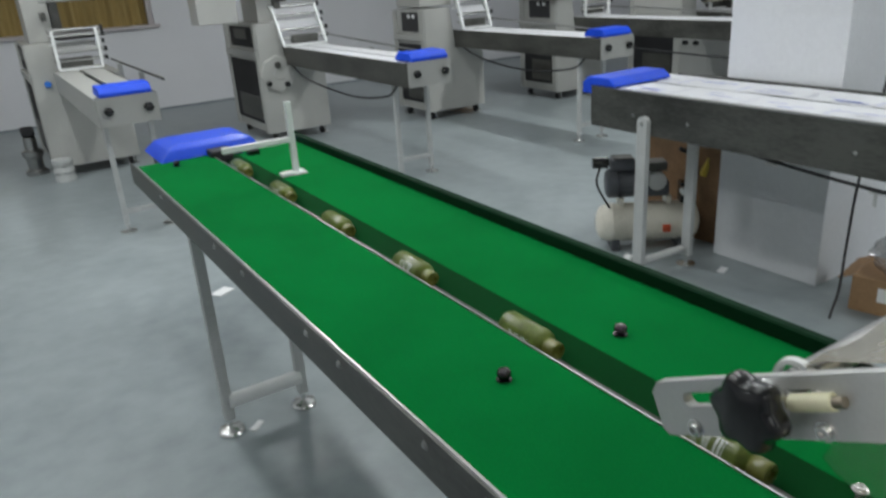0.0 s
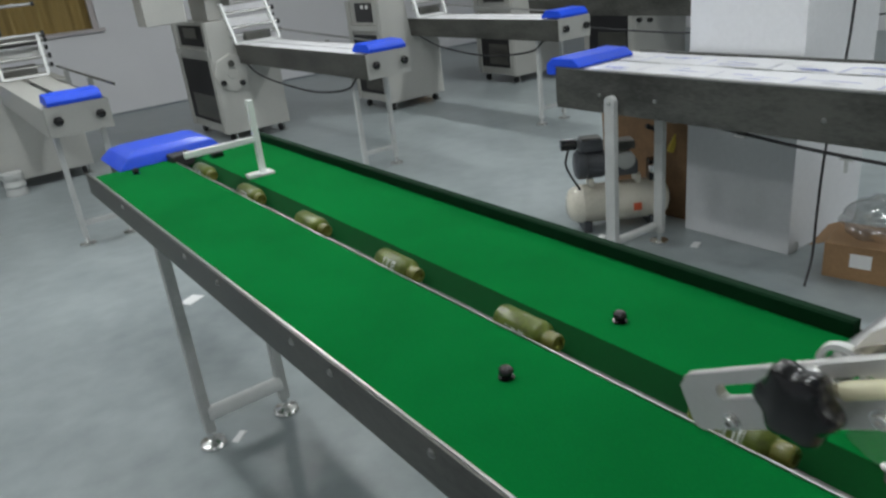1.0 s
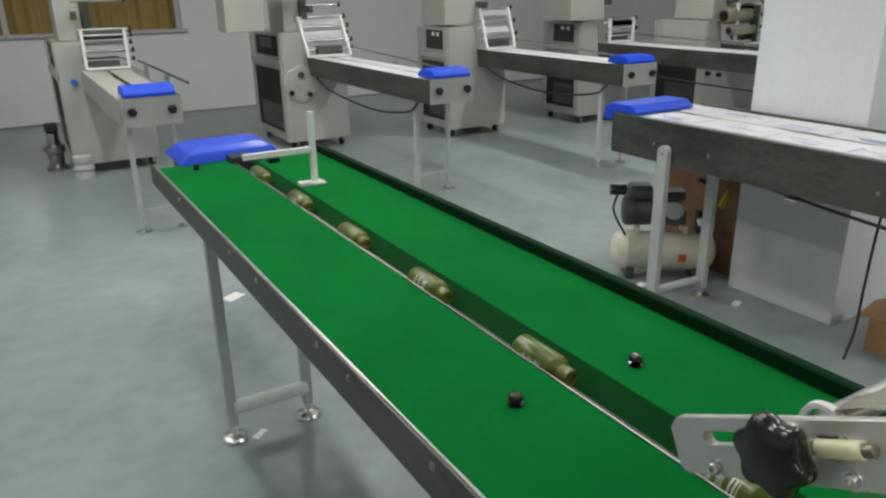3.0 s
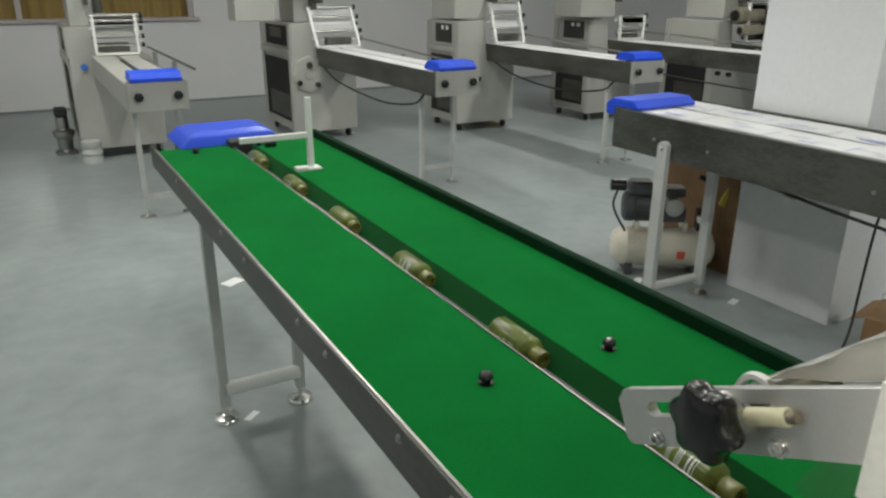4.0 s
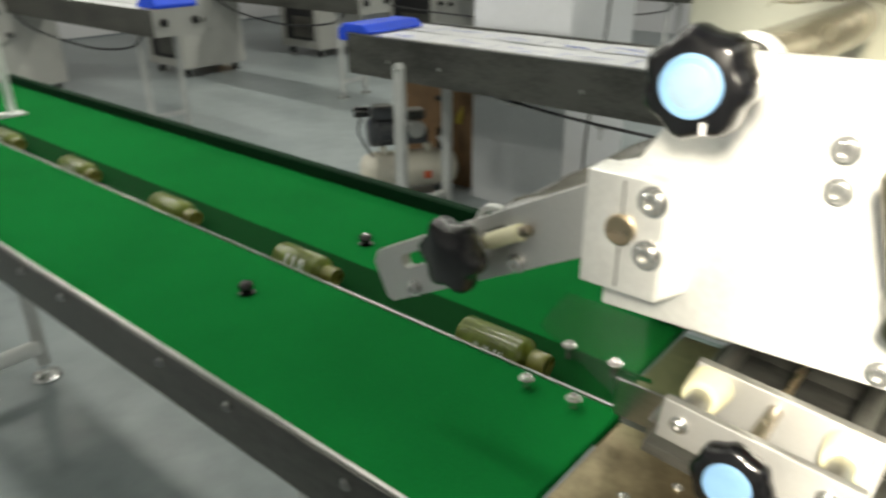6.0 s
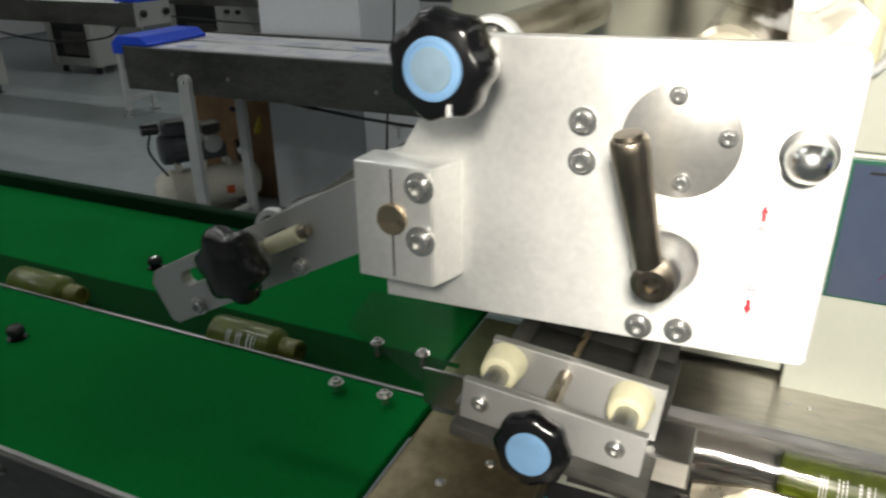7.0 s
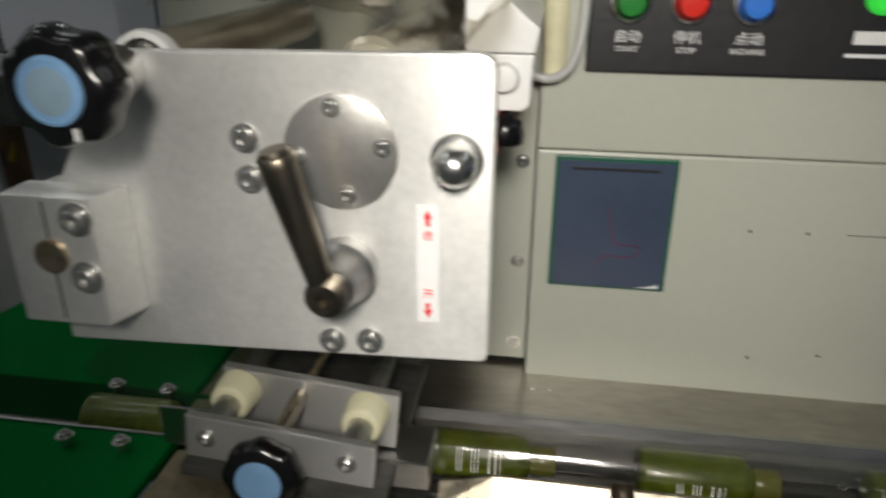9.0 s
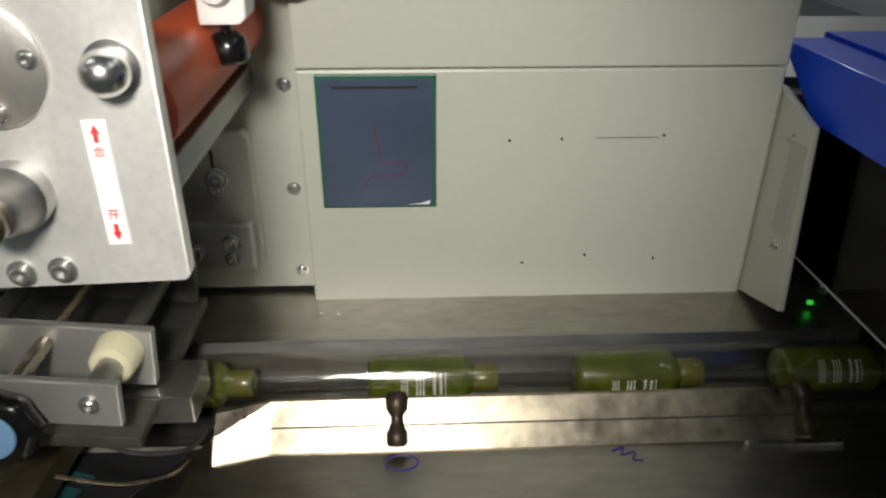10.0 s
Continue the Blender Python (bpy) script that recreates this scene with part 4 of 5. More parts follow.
def motions():
    one = build_bottle()
    turn = (14, -20, 6, 31, -8, 22, -30, 10, 0, -14, 25, 4)
    row = [one] + [copy_thing(one, pose(BX, 0, BZC)) for n in range(8)]
    for n, (k, ob) in enumerate(zip(range(-6, 3), row)):
        times = [0.0, 2.0, 4.40, 4.45, 4.50] + [4.75 + 0.25 * q for q in range(22)]
        hand = 4.45 + (3.60 + PITCH * k - HAND) / FAST
        if 4.55 < hand < 9.95:
            times += [hand]
        rows = sorted({round(t, 2) for t in times})
        walk(ob, [(t, pose(BX, line_y(t, k), BZC, 0, turn[n % 12], 0)) for t in rows])
    slip = tagged(part("paper_slip", box(start(), -0.008, 0.008, -0.003, 0.003, -0.016, 0.022, 0.001), "paper"), "small white pusher flight standing in the channel", "pusher")
    walk(slip, [(t, pose(BX - 0.014, line_y(t, 3) - 0.16, 0.841)) for t in (0.0, 2.0, 4.4, 4.5, 5.0, 6.0, 7.0, 8.0, 9.0, 10.0)])


# ---------------------------------------------------------------- the other wrapping machines


def flow_wrapper(cx, y0, body=(-0.40, 0.20), back=2.15, cabinet=None, panel=False, column=True, name="flow_wrapping_machine", label="", frame_z=1.17, shine="slat", foot=0.286, depth=0.9, plain=False, fx=0.0, fw=0.165, lean=0.0, nx=0.0, colx=(-0.35, -0.20), disc=False):
    g = thing(name, (cx, y0 + 1.5, 0), label, "machine", "row of wrapping machines")
    hw = 0.17
    # infeed
    part("front_plate", box(start(), cx - hw, cx + hw, y0, y0 + 0.012, 0.69, 0.858, 0.003), "grey_enamel", g)
    for s in (-0.112, 0.112):
        part("knob", star_knob(start(), (cx + s, y0 - 0.002, 0.778), (0, -1, 0), 0.028, 0.03, 6), "black", g, "black lobed knob", smooth=50)
    cv = start()
    prism(cv, [(y0 - 0.005, 0.859), (y0 - 0.005, 0.880), (y0 + 0.03, 0.915), (y0 + 0.17, 0.918), (y0 + 0.22, 0.880), (y0 + 0.22, 0.859)], "x", cx - 0.145, cx + 0.145, 0.006)
    part("end_cover", cv, "blue", g, "bright blue moulded end cover")
    for s in (-1, 1):
        part("side_plate", box(start(), cx + s * hw - 0.005, cx + s * hw + 0.005, y0 + 0.013, y0 + back + 0.05, 0.69, 0.853, 0.002), ("grey_enamel" if plain else "dark_steel") if s < 0 else "steel", g)
    part("bed_plate", box(start(), cx - hw + 0.006, cx - 0.02, y0 + 0.10, y0 + back + 0.05, 0.838, 0.851, 0.002), shine, g)
    part("bed_plate", box(start(), cx + 0.02, cx + hw - 0.006, y0 + 0.10, y0 + back + 0.05, 0.838, 0.851, 0.002), shine, g)
    part("channel", box(start(), cx - 0.0195, cx + 0.0195, y0 + 0.10, y0 + back, 0.80, 0.815), "dark_steel", g)
    rz, ry = (0.936, y0 - 0.12) if plain else (0.868, y0 + 0.35)
    part("side_rail", rod(start(), (cx + hw + 0.03, ry, rz), (cx + hw + 0.03, y0 + back - 0.5 * plain, 0.94), 0.008), "dark_steel" if plain else "steel", g)
    for q in (0.45, 1.2):
        part("rail_bracket", box(start(), cx + hw + 0.0055, cx + hw + 0.036, y0 + q, y0 + q + 0.02, 0.80, rz - 0.004, 0.002), "steel", g)
    for s in (-0.13, 0.13):
        part("leg", box(start(), cx + s - 0.0155, cx + s + 0.0155, y0 + foot - 0.0155, y0 + foot + 0.0155, 0.05, 0.70, 0.003), "leg_paint", g)
        part("levelling_foot", lathe(start(), (cx + s, y0 + foot, 0), (cx + s, y0 + foot, 1), [(0, 0), (0, 0.05), (0.010, 0.05), (0.018, 0.016), (0.055, 0.009), (0.055, 0)], 18), "chrome", g, smooth=40)
    part("crossbar", box(start(), cx - 0.114, cx + 0.114, y0 + foot - 0.012, y0 + foot + 0.012, 0.12, 0.15, 0.003), "leg_paint", g)
    # body
    a, b, f = cx + body[0], cx + body[1], y0 + back
    e = f + depth
    part("body", box(start(), a + 0.004, b, f + 0.006, e, 0.09, 0.80, 0.012), "grey_enamel", g, "grey enamelled lower cabinet")
    nose = start()
    prism(nose, [(a, 0.085), (b, 0.085), (b, 0.60), (cx + 0.10, 0.68), (cx - 0.17 + nx * 0.5, 0.70), (cx - 0.19 + nx * 0.8, 0.86), (cx - 0.22 + nx, 1.07), (a, 1.07)], "y", f - 0.008, f + 0.005, 0.003)
    part("front_sheet", nose, "grey_enamel", g, "grey front sheet stepped up on one side")
    part("side_post", box(start(), a - 0.012, a + 0.003, f + 0.0055, f + 0.07, 0.09, 1.06, 0.003), "grey_enamel", g)
    part("side_post", box(start(), a - 0.012, a + 0.003, e - 0.07, e, 0.09, 1.06, 0.003), "grey_enamel", g)
    # no opening here: a flat sheet coloured dark as the bay's shade
    part("recess_shade", box(start(), a - 0.002, a + 0.0035, f + 0.071, e - 0.071, 0.17, 0.74, 0.001), "dark", g, "flat dark sheet for the shade in an open service bay")
    part("lower_box", box(start(), a - 0.006, a + 0.002, f + 0.10, e - 0.20, 0.20, 0.42, 0.004), "dark_steel", g)
    part("ledge", box(start(), a - 0.02, cx - 0.172 + nx * 0.5, f + 0.0055, e, 0.775, 0.83, 0.004), "grey_enamel", g)
    up = part("upper_body", box(start(), a + 0.004, cx - 0.23 + nx, f + 0.0055, e - 0.05, 0.832, 1.07, 0.008), "grey_enamel", g, "grey enamelled upper cabinet")
    if panel:
        part("panel", box(start(), a - 0.001, a + 0.0035, f + 0.12, e - 0.16, 0.86, 1.04, 0.001), "panel_black", up, "black instrument panel")
        for q in (0.30, 0.45):
            part("dial", box(start(), a - 0.004, a - 0.001, f + depth * q, f + depth * (q + 0.08), 0.985, 1.02), "paper", up)
    elif panel is False:
        # upper bay's shade, likewise a dark sheet on the cabinet
        part("bay", box(start(), a - 0.001, a + 0.0035, f + 0.071, e - 0.16, 0.86, 1.04, 0.001), "dark", up, "flat dark sheet for the shade in an open service bay")
        part("drive_unit", box(start(), a - 0.006, a - 0.001, f + 0.25, e - 0.30, 0.93, 1.02, 0.004), "dark_steel", up)
    if disc:
        wheel = part("drive_cover", lathe(start(), (a + 0.155, f - 0.008, 0.615), (a + 0.155, f - 1, 0.615), [(0, 0), (0, 0.172), (0.010, 0.170), (0.014, 0.160), (0.014, 0.05), (0.020, 0.045), (0.020, 0)], 8), "grey_enamel", g, "grey eight-sided drive cover")
        part("hub", rod(start(), (a + 0.155, f - 0.028, 0.70), (a + 0.155, f - 0.042, 0.70), 0.03, 16), "dark_steel", wheel, smooth=40)
    for s, z in () if plain else ((0.052, 0.545), (0.225, 0.522)):
        part("knob", rod(start(), (a + s, f, z), (a + s, f - 0.055, z), 0.024, 14), "black", g)
    for x, y in ((a + 0.07, f + 0.07), (b - 0.07, f + 0.07), (a + 0.07, e - 0.07), (b - 0.07, e - 0.07)):
        part("caster", rod(start(), (x - 0.016, y, 0.034), (x + 0.016, y, 0.034), 0.034, 18), "rubber", g, smooth=40)
        part("jack_foot", lathe(start(), (x + 0.04, y, 0), (x + 0.04, y, 1), [(0, 0), (0, 0.03), (0.01, 0.03), (0.016, 0.01), (0.095, 0.01), (0.095, 0)], 14), "chrome", g, smooth=40)
    # film carriage
    if column:
        part("column", box(start(), cx + colx[0], cx + colx[1], f + 0.08, f + 0.5, 1.072, 1.50, 0.01), "grey_enamel", g)
        part("gearbox", box(start(), cx + colx[1] + 0.001, cx + colx[1] + 0.07, f + 0.05, f + 0.2, 1.15, 1.42, 0.02), "dark_steel", g)
    fy = f - 0.15
    fc = cx + fx
    for s in (-fw, fw):
        sp = start()
        prism(sp, [(fy - 0.02, 0.875), (fy + 0.01, 0.875), (fy + 0.01 + lean, frame_z), (fy - 0.02 + lean, frame_z)], "x", fc + s - 0.011, fc + s + 0.011, 0.002)
        part("frame_side", sp, "white", g, "white frame upright")
    part("frame_foot", box(start(), fc - fw - 0.006, fc + fw + 0.006, fy - 0.02, fy + 0.01, 0.858, 0.8745, 0.002), "white", g)
    for z, y, r in ((0.93, 0.03, 0.012), (1.0, 0.0, 0.014), (1.06, 0.05, 0.012), (1.12, 0.0, 0.014), (frame_z, 0.02, 0.016), (1.30, 0.12, 0.014), (1.38, 0.10, 0.012), (1.46, 0.14, 0.016)):
        if z > frame_z + 0.001 and (not column or (plain and z != 1.38)):
            continue
        y += lean * min(1.0, (z - 0.875) / (frame_z - 0.875))
        part("roller", rod(start(), (fc - fw - 0.025, fy + y, z), (fc + fw + 0.035, fy + y, z), r, 16), ("steel" if plain else "chrome") if z != 1.06 else "white", g, smooth=40)
        part("roller_end", rod(start(), (fc + fw + 0.035, fy + y, z), (fc + fw + 0.057, fy + y, z), r * 1.5, 12), "rubber", g)
    part("crimper", box(start(), cx - 0.12, cx + 0.12, fy + 0.02, fy + 0.10, 0.88, 0.95, 0.01), "dark_steel", g)
    part("outrigger", box(start(), cx - 0.17, cx - 0.14, fy + 0.02, f + 0.1, 1.24, 1.30, 0.004), "dark_steel", g)
    # film threaded over the frame's rollers
    wb = start()
    for ya, za, yb, zb in ((-0.005, frame_z - 0.02, -0.005, frame_z - 0.07), (0.045, 1.075, 0.01, 1.01)):
        va = [wb.verts.new((fc + q * (fw - 0.015), fy + yy + lean * (zz - 0.875) / (frame_z - 0.875), zz)) for yy, zz in ((ya, za), (yb, zb)) for q in (-1, 1)]
        wb.faces.new((va[0], va[1], va[3], va[2]))
    bmesh.ops.solidify(wb, geom=wb.faces[:], thickness=0.001)
    part("film_web", wb, "leg_paint" if plain else "slat", g, "grey wrapping film" if plain else "white wrapping film")
    if plain:
        part("knob", rod(start(), (a + 0.10, f - 0.008, 0.76), (a + 0.10, f - 0.035, 0.76), 0.026, 18), "button_blue", g, "small blue knob", smooth=40)
    # cable under the infeed
    if not plain: part("cable", sweep(start(), curve_points([(cx - hw + 0.01, f - 0.1, 0.70), (cx - hw - 0.005, f - 0.5, 0.60), (cx - hw - 0.01, y0 + 0.9, 0.55), (cx - hw, y0 + 0.35, 0.60), (cx - hw + 0.02, y0 + 0.2, 0.69)], 8), 0.008, 8), "rubber", g, "black cable", smooth=60)
    if cabinet:
        x0, x1, ya, yb, z0, z1 = cabinet
        cb = part("control_cabinet", box(start(), cx + x0, cx + x1, f + ya, f + yb, z0, z1, 0.008), "grey_enamel", g, "grey control cabinet")
        part("arm", box(start(), cx + x1 - 0.03, cx - 0.19, f + ya + 0.06, f + ya + 0.12, z0 + 0.25, z0 + 0.31, 0.004), "grey_enamel", cb)
    return g


flow_wrapper(2.668, 6.50, (-0.335, 0.335), 2.08, None, fx=0.022, fw=0.158, nx=0.10, colx=(-0.283, -0.095), label="grey flow-wrapping machine with white film frame and blue infeed cover", frame_z=1.16, foot=0.16, plain=True, shine="grey_enamel")
flow_wrapper(4.560, 6.20, (-0.42, 0.20), 2.25, (-0.92, -0.58, -0.1, 0.15, 1.10, 1.55), label="grey flow-wrapping machine with open side bays and hanging control cabinet", frame_z=1.20, fx=-0.02, fw=0.205, lean=0.2, disc=True)
flow_wrapper(6.22, 6.10, (-0.51, 0.16), 2.04, (-0.52, -0.16, 0.05, 0.5, 1.09, 1.60), True, False, depth=0.60, label="grey flow-wrapping machine with black instrument panel", frame_z=1.24, lean=0.13)
flow_wrapper(7.68, 5.20, (-0.42, 0.25), 2.8, (-0.62, -0.16, -0.05, 0.4, 1.09, 1.6), True, False, depth=0.62, label="grey flow-wrapping machine with dark panel, partly behind its neighbour", frame_z=1.10)
m5 = flow_wrapper(8.66, 4.40, (-0.42, 0.45), 2.8, (-0.36, 0.02, 0.0, 0.5, 1.09, 1.6), None, False, depth=0.7, label="grey flow-wrapping machine at the end of the row", frame_z=1.24)
for y, z, r in ((7.10, 1.12, 0.085), (7.02, 0.98, 0.05)):
    rl = part("film_reel", rod(start(), (8.36, y, z), (8.72, y, z), r, 28), "web", m5, "reel of glossy film", smooth=40)
    part("reel_end", rod(start(), (8.34, y, z), (8.3595, y, z), r * 0.6, 20), "black", rl, smooth=40)
part("reel_bracket", box(start(), 8.735, 8.76, 6.98, 7.20, 0.852, 1.22, 0.004), "dark_steel", m5)
cn = tagged(part("storage_box", box(start(), 6.48, 6.66, 8.75, 9.1, 0, 0.62, 0.006), "card"), "tall brown cardboard carton beside the machine", "carton")

# ---------------------------------------------------------------- the neighbouring conveyor with sleeves of film
RX0, RX1, RZ, RF = 4.395, 4.875, 0.866, 4.465
rc = thing("sleeve_conveyor", (4.69, 3.3, 0), "steel conveyor topped with white printed film sheets", "conveyor")
for x in (RX0 - 0.008, RX1 + 0.002):
    sd = start()
    prism(sd, [(x, RZ - 0.178), (x + 0.006, RZ - 0.178), (x + 0.006, RZ + 0.002), (x, RZ + 0.002)], "y", 1.2, RF)
    part("side_plate", sd, "dark_steel", rc, "dull steel side plate")
part("edge_strip", box(start(), RX0 - 0.009, RX0 + 0.02, 1.2, RF, RZ + 0.003, RZ + 0.008, 0.001), "steel", rc)
part("back_strip", box(start(), RX1 - 0.01, RX1 + 0.009, 1.2, RF - 0.1, RZ + 0.003, RZ + 0.015, 0.001), "dark_steel", rc)
part("deck", box(start(), RX0, RX1, 1.2, RF - 0.01, RZ - 0.02, RZ, 0.001), "steel", rc)
rng = random.Random(4)
for col, (xa, xb) in enumerate(((RX0 + 0.022, 4.626), (4.644, RX1 - 0.013))):
    y, lift = 1.25, 0.0
    while y < RF - 0.22:
        w = 0.24 + rng.random() * 0.14
        sh = start()
        lift = 0.0016 - lift
        m = pose((xa + xb) / 2, y + w / 2, RZ + 0.0050 + lift, rng.uniform(-0.2, 0.2), 0, rng.uniform(-0.8, 0.8))
        n = 10
        grid = [[sh.verts.new(m @ Vector((-(xb - xa) / 2 + (xb - xa) * i / n, -w / 2 + w * j / n, 0.0022 * noise.noise(Vector((i * 0.7, y * 9 + j * 0.6, col * 5)))))) for i in range(n + 1)] for j in range(n + 1)]
        for j in range(n):
            for i in range(n):
                sh.faces.new((grid[j][i], grid[j][i + 1], grid[j + 1][i + 1], grid[j + 1][i]))
        s = part("film_sheet", sh, "slat", rc, "white printed film sheet", smooth=60)
        edge = -(xb - xa) / 2
        for q in range(rng.randint(3, 5)):
            u, v = edge + 0.006 + abs(rng.gauss(0, 0.06)), rng.uniform(-w / 2 + 0.02, w / 2 - 0.12)
            part("print_bar", box(start(), u, u + rng.uniform(0.003, 0.010), v, v + rng.uniform(0.04, 0.12), 0.0028, 0.0032, 0, m), rng.choice(("film_blue", "film_lilac", "film_lilac", "film_grey")), s)
        v = w / 2 - 0.022
        part("print_band", box(start(), edge + 0.01, edge + 0.01 + rng.uniform(0.10, 0.19), v, v + 0.006, 0.0028, 0.0032, 0, m), rng.choice(("film_lilac", "film_grey")), s)
        y += w * 0.97
part("channel", box(start(), 4.627, 4.643, 1.2, RF - 0.2, RZ + 0.0005, RZ + 0.003), "dark_steel", rc)
cv = start()
prism(cv, [(RF - 0.15, RZ + 0.010), (RF - 0.15, RZ + 0.022), (RF - 0.11, RZ + 0.05), (RF + 0.02, RZ + 0.05), (RF + 0.06, RZ + 0.02), (RF + 0.06, RZ - 0.03), (RF - 0.0, RZ - 0.03), (RF - 0.0, RZ + 0.010)], "x", RX0 - 0.012, RX0 + 0.36, 0.007)
part("end_cover", cv, "blue", rc, "bright blue moulded end cover")
part("end_plate", box(start(), RX0 - 0.001, RX1, RF + 0.001, RF + 0.012, RZ - 0.16, RZ - 0.03, 0.002), "dark_steel", rc)
for y in (4.2, 3.9, 3.2, 2.9, 2.4):
    part("side_bolt", bolt(start(), (RX0 - 0.008, y, RZ - 0.10), (-1, 0, 0), 0.006, 0.005), "steel", rc, smooth=40)
for lx, ly, wide, top in ((4.372, 4.122, 0.028, 0.745), (4.665, 4.085, 0.024, 0.688)):
    lg = start()
    n = 8 if top > 0.7 else 1
    arc = [(ly + wide * math.cos(math.pi * q / n), top + wide * math.sin(math.pi * q / n)) for q in range(n + 1)]
    prism(lg, [(ly - wide, 0.055), (ly + wide, 0.055)] + arc, "x", lx - 0.014, lx + 0.014, 0.002)
    part("leg", lg, "leg_paint", rc, "grey painted flat leg with a rounded top")
    part("levelling_foot", lathe(start(), (lx, ly, 0), (lx, ly, 1), [(0, 0), (0, 0.045), (0.012, 0.045), (0.02, 0.012), (0.062, 0.010), (0.062, 0)], 20), "chrome", rc, smooth=40)
part("leg_bolt", bolt(start(), (4.358, 4.122, 0.742), (-1, 0, 0), 0.007, 0.006), "zinc", rc, smooth=40)
part("crossbar", rod(start(), (4.387, 4.122, 0.082), (4.650, 4.098, 0.088), 0.019, 16), "leg_paint", rc, smooth=40)
part("crossbar_end", rod(start(), (4.37, 4.155, 0.082), (4.37, 4.20, 0.082), 0.026, 18), "leg_paint", rc, smooth=40)
part("cable", sweep(start(), curve_points([(RX0 + 0.05, 4.0, 0.71), (RX0 + 0.03, 3.75, 0.695), (RX0 + 0.02, 3.3, 0.655), (RX0 + 0.0, 2.9, 0.642), (RX0 - 0.01, 2.5, 0.635), (RX0, 2.2, 0.66)], 10), 0.0065, 8), "rubber", rc, "black cable slung under the conveyor", smooth=60)
for y, z, tab in ((3.82, 0.696, 0.0), (3.52, 0.674, 0.0), (3.12, 0.648, 0.045), (2.72, 0.638, 0.0)):
    clip = box(start(), RX0 + 0.002, RX0 + 0.030, y - 0.022, y + 0.022, z - 0.013, z - 0.0075, 0.001)
    if tab:
        box(clip, RX0 + 0.006, RX0 + 0.012, y - 0.006, y + 0.006, z - 0.012 - tab, z - 0.0128, 0.001)
    part("cable_clip", clip, "leg_paint", rc, "grey cable clip")
for lx in (4.365, 4.855):
    part("leg", box(start(), lx - 0.02, lx + 0.02, 1.5, 1.54, 0.0, 0.70, 0.006), "leg_paint", rc, "grey painted leg")
tagged(part("hanging_cable", sweep(start(), curve_points([(4.955, 3.40, CEILING), (4.945, 3.40, 1.8), (4.935, 3.40, 1.1), (4.895, 3.40, 0.80), (4.825, 3.40, 0.54), (4.805, 3.40, 0.28), (4.74, 3.37, 0.10), (4.64, 3.34, 0.007)], 10), 0.0055, 8), "rubber", smooth=60), "black cable hanging down beside the pillar", "cable")

# ---------------------------------------------------------------- compressor
cp = thing("air_compressor", (4.66, 4.42, 0), "small air compressor with cream tank and dark motor", "compressor")
am = pose(4.725, 4.40, 0.136, 0, 0, -35)


def on(m, *p):
    return m @ Vector(p)


part("tank", lathe(start(), on(am, -0.265, 0, 0), on(am, 0.265, 0, 0), [(0, 0), (0.004, 0.045), (0.018, 0.078), (0.045, 0.095), (0.075, 0.101), (0.078, 0.103), (0.082, 0.101), (0.448, 0.101), (0.452, 0.103), (0.456, 0.101), (0.485, 0.095), (0.512, 0.078), (0.526, 0.045), (0.53, 0)], 32), "tank", cp, "cream enamelled air tank", smooth=50)
part("badge", box(start(), 0.06, 0.10, -0.1045, -0.099, -0.03, 0.01, 0, am), "orange", cp, "small orange badge")
for q in (-0.14, -0.02, 0.10):
    part("saddle", box(start(), q - 0.012, q + 0.012, -0.045, 0.045, 0.096, 0.142, 0.003, am), "tank", cp)
for q in (-0.17, 0.17):
    part("foot", box(start(), q - 0.02, q + 0.02, -0.08, 0.08, -0.136, -0.075, 0.004, am), "motor", cp)
part("motor", lathe(start(), on(am, -0.215, 0, 0.213), on(am, 0.03, 0, 0.213), [(0, 0), (0, 0.060), (0.012, 0.076), (0.05, 0.078), (0.055, 0.070), (0.13, 0.070), (0.135, 0.074), (0.155, 0.062), (0.175, 0.05), (0.175, 0)], 28), "motor", cp, "dark grey ribbed motor", smooth=40)
for q in range(9):
    part("rib", box(start(), -0.155, -0.085, -0.075, 0.075, -0.0025, 0.0025, 0, am @ pose(0, 0, 0.213, q * 20)), "motor", cp)
part("cylinder_head", box(start(), -0.195, -0.075, -0.05, 0.05, 0.282, 0.345, 0.016, am), "motor", cp)
part("head_cap", box(start(), -0.185, -0.085, -0.042, 0.042, 0.3455, 0.352, 0.003, am), "dark_steel", cp)
part("air_filter", rod(start(), on(am, -0.205, 0, 0.322), on(am, -0.285, 0, 0.322), 0.029, 20), "black", cp, smooth=40)
part("pump", box(start(), -0.035, 0.10, -0.05, 0.05, 0.143, 0.225, 0.018, am), "motor", cp, "dark pump crankcase")
part("pump_head", lathe(start(), on(am, 0.035, -0.062, 0.225), on(am, 0.035, 0.07, 0.225), [(0, 0), (0, 0.03), (0.004, 0.044), (0.012, 0.048), (0.10, 0.048), (0.12, 0.04), (0.125, 0)], 24), "aluminium", cp, "silver pump cylinder", smooth=40)
part("cylinder_head", box(start(), -0.015, 0.085, -0.05, 0.05, 0.275, 0.325, 0.014, am), "dark_steel", cp)
part("gauge", rod(start(), on(am, 0.17, -0.04, 0.17), on(am, 0.17, -0.065, 0.17), 0.022, 18), "chrome", cp, smooth=40)
part("pressure_switch", box(start(), 0.16, 0.23, -0.03, 0.04, 0.095, 0.205, 0.008, am), "black", cp)
part("pipe", sweep(start(), curve_points([on(am, -0.25, -0.02, 0.30), on(am, -0.27, -0.05, 0.24), on(am, -0.25, -0.06, 0.18), on(am, -0.2, -0.05, 0.095)], 8), 0.006, 8), "rubber", cp, smooth=60)
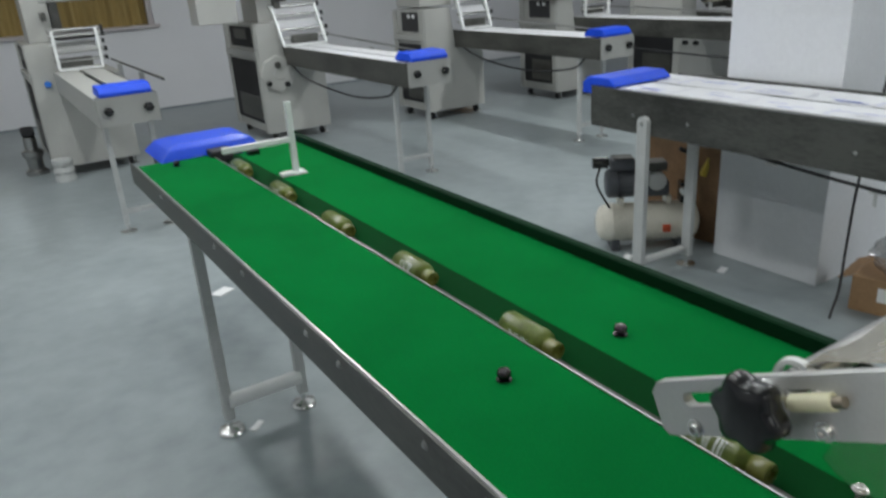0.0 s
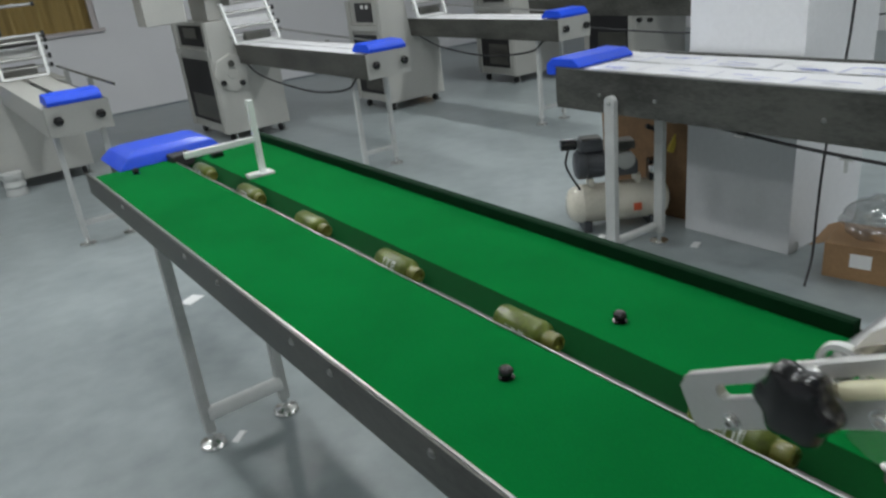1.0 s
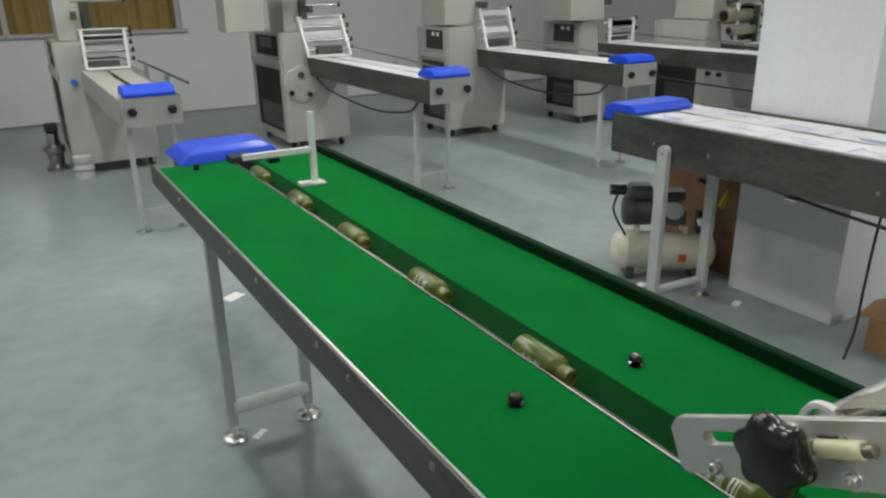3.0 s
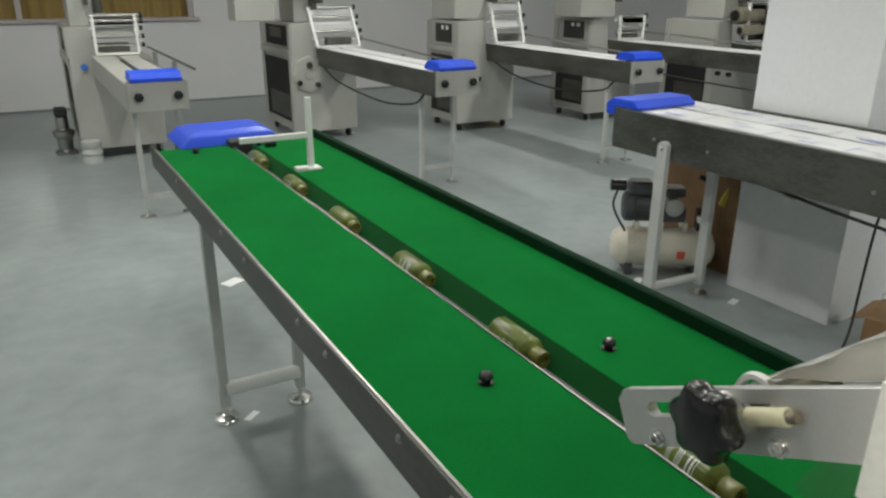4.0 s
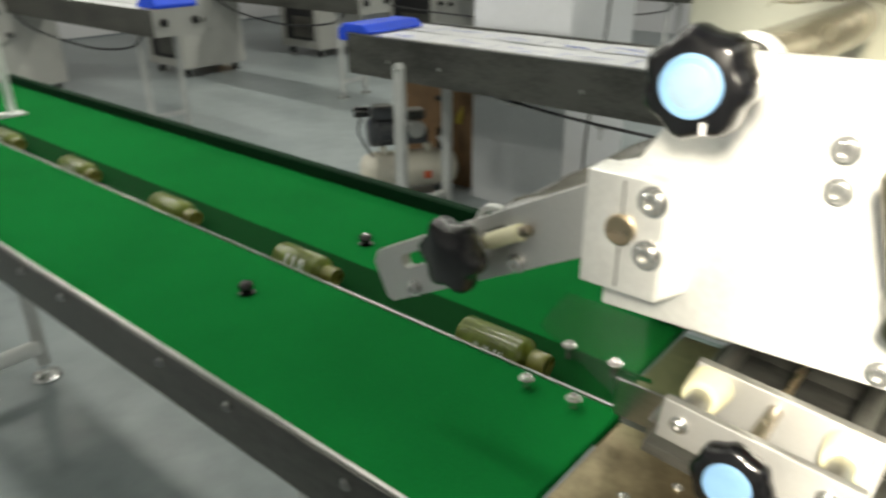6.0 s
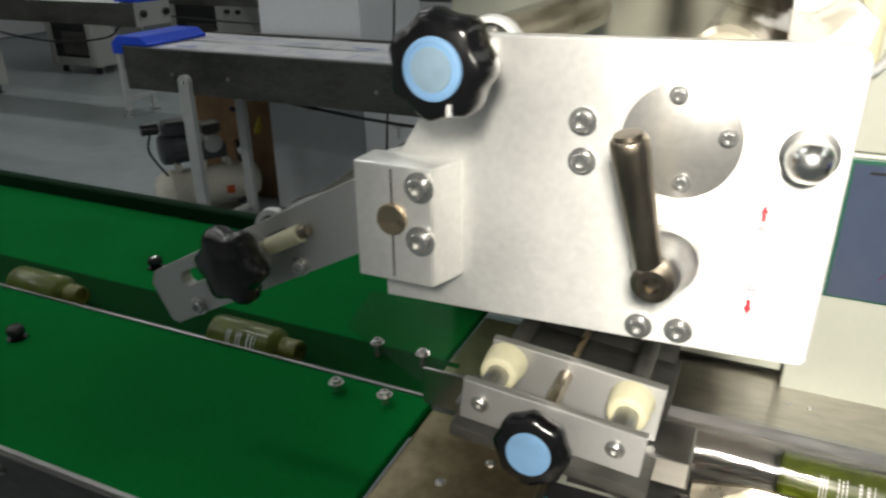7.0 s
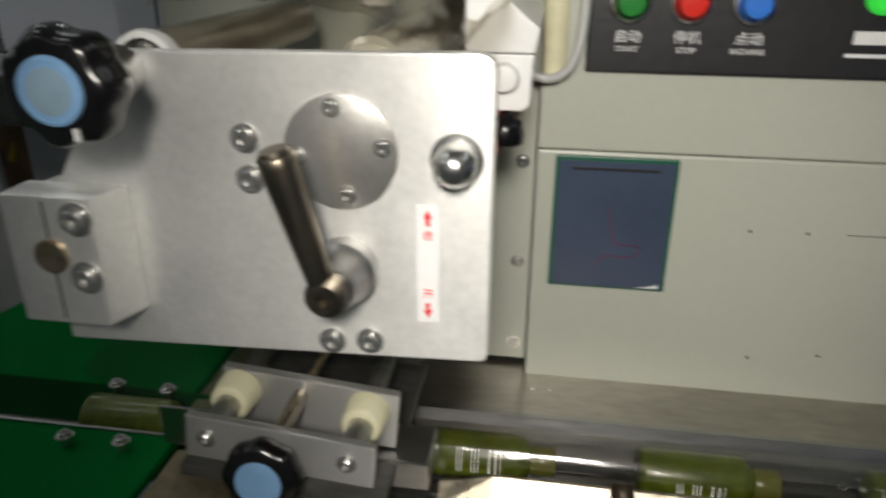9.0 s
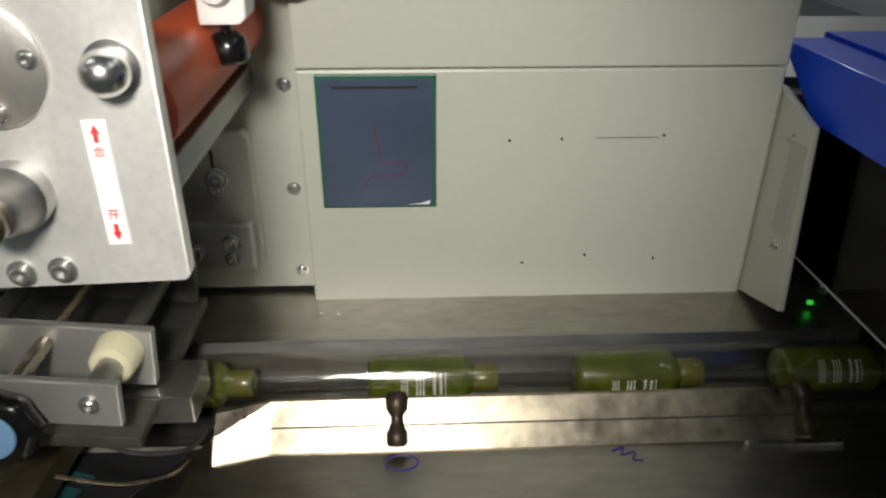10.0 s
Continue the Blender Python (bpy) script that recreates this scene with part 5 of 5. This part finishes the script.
part("handle", sweep(start(), curve_points([on(am, 0.20, 0.03, 0.11), on(am, 0.24, 0.03, 0.22), on(am, 0.22, 0.03, 0.33), on(am, 0.16, 0.03, 0.37)], 8), 0.012, 8), "rubber", cp, smooth=60)
part("strap", box(start(), 0.18, 0.205, -0.01, 0.03, 0.30, 0.40, 0.004, am @ pose(0, 0, 0, 0, 18)), "cloth", cp, "yellow strap")
# panel under the conveyor, its shade painted in as darker card
tagged(part("cardboard_sheet", box(start(), -0.012, 0.012, -0.26, 0.26, 0, 0.64, 0.002, pose(4.985, 4.42, 0, 0, -3, 4)), "shaded_card"), "brown cardboard panel leaning behind the compressor", "cardboard")

# ---------------------------------------------------------------- carton with a bag, and small things on the floor
ct = thing("cardboard_carton", (4.95, 3.22, 0), "open brown cardboard carton with clear plastic bags", "carton")
cm = pose(4.95, 3.22, 0, 0, 0, 12)
part("carton_body", box(start(), -0.13, 0.13, -0.16, 0.16, 0.0, 0.152, 0.003, cm), "card", ct)
for s in (-1, 1):
    part("flap", box(start(), -0.13, 0.13, 0, 0.06, -0.002, 0.002, 0, cm @ pose(0, s * 0.16, 0.154, 0, 0, 0 if s > 0 else 180) @ pose(0, 0, 0, -25)), "card", ct)
part("label", box(start(), -0.1312, -0.1302, -0.02, 0.06, 0.06, 0.12, 0, cm), "paper", ct, "white paper label")
bag = start()
bmesh.ops.create_icosphere(bag, subdivisions=4, radius=0.12)
for v in bag.verts:
    d = noise.noise(v.co * 16) * 0.03 + noise.noise(v.co * 40) * 0.012
    v.co += v.co.normalized() * d
    v.co = Vector((v.co.x * 0.95, v.co.y * 1.1, v.co.z * 0.75))
bmesh.ops.transform(bag, matrix=Matrix.Translation((4.95, 3.22, 0.235)), verts=bag.verts)
part("plastic_bag", bag, "plastic_bag", ct, "crumpled clear plastic bag", smooth=25)
for n, (x, y, sx, sy, a) in enumerate(((4.74, 3.93, 0.07, 0.035, 20), (2.48, 4.09, 0.06, 0.025, 40), (2.73, 5.32, 0.10, 0.07, 30), (4.42, 3.62, 0.03, 0.02, 50))):
    sc = start()
    box(sc, -sx / 2, sx / 2, -sy / 2, sy / 2, 0.0005, 0.004, 0.001, pose(x, y, 0, 0, 0, a))
    tagged(part("paper_scrap", sc, "paper"), "small white paper scrap on the floor", "litter", "scraps")
bk = thing("floor_drum", (2.385, 8.46, 0), "short pale grey ribbed drum on the floor", "drum")
part("drum_body", lathe(start(), (2.385, 8.46, 0), (2.385, 8.46, 1), [(0, 0), (0, 0.078), (0.02, 0.082), (0.06, 0.07), (0.08, 0.082), (0.12, 0.07), (0.14, 0.082), (0.18, 0.076), (0.18, 0)], 28), "leg_paint", bk, smooth=40)
mt = thing("vacuum_pump", (2.215, 8.92, 0), "small dark upright pump beside the machine", "pump")
part("pump_body", lathe(start(), (2.215, 8.92, 0), (2.215, 8.92, 1), [(0, 0), (0, 0.09), (0.03, 0.09), (0.05, 0.06), (0.14, 0.065), (0.16, 0.085), (0.20, 0.085), (0.22, 0.05), (0.32, 0.05), (0.34, 0.0)], 24), "steel", mt, smooth=40)
part("pump_head", box(start(), 2.165, 2.265, 8.86, 8.98, 0.33, 0.40, 0.015), "dark", mt)
tb = thing("dark_bench", (1.15, 10.7, 0), "low dark steel bench by the wall", "bench")
part("bench_top", box(start(), 0.75, 1.56, 10.2, 11.2, 0.43, 0.47, 0.006), "dark_steel", tb)
part("lower_shelf", box(start(), 0.80, 1.51, 10.26, 11.14, 0.14, 0.165, 0.004), "dark_steel", tb)
for x, y in ((0.8, 10.26), (1.51, 10.26), (0.8, 11.14), (1.51, 11.14)):
    part("leg", box(start(), x - 0.02, x + 0.02, y - 0.02, y + 0.02, 0, 0.429, 0.003), "dark_steel", tb)

motions()
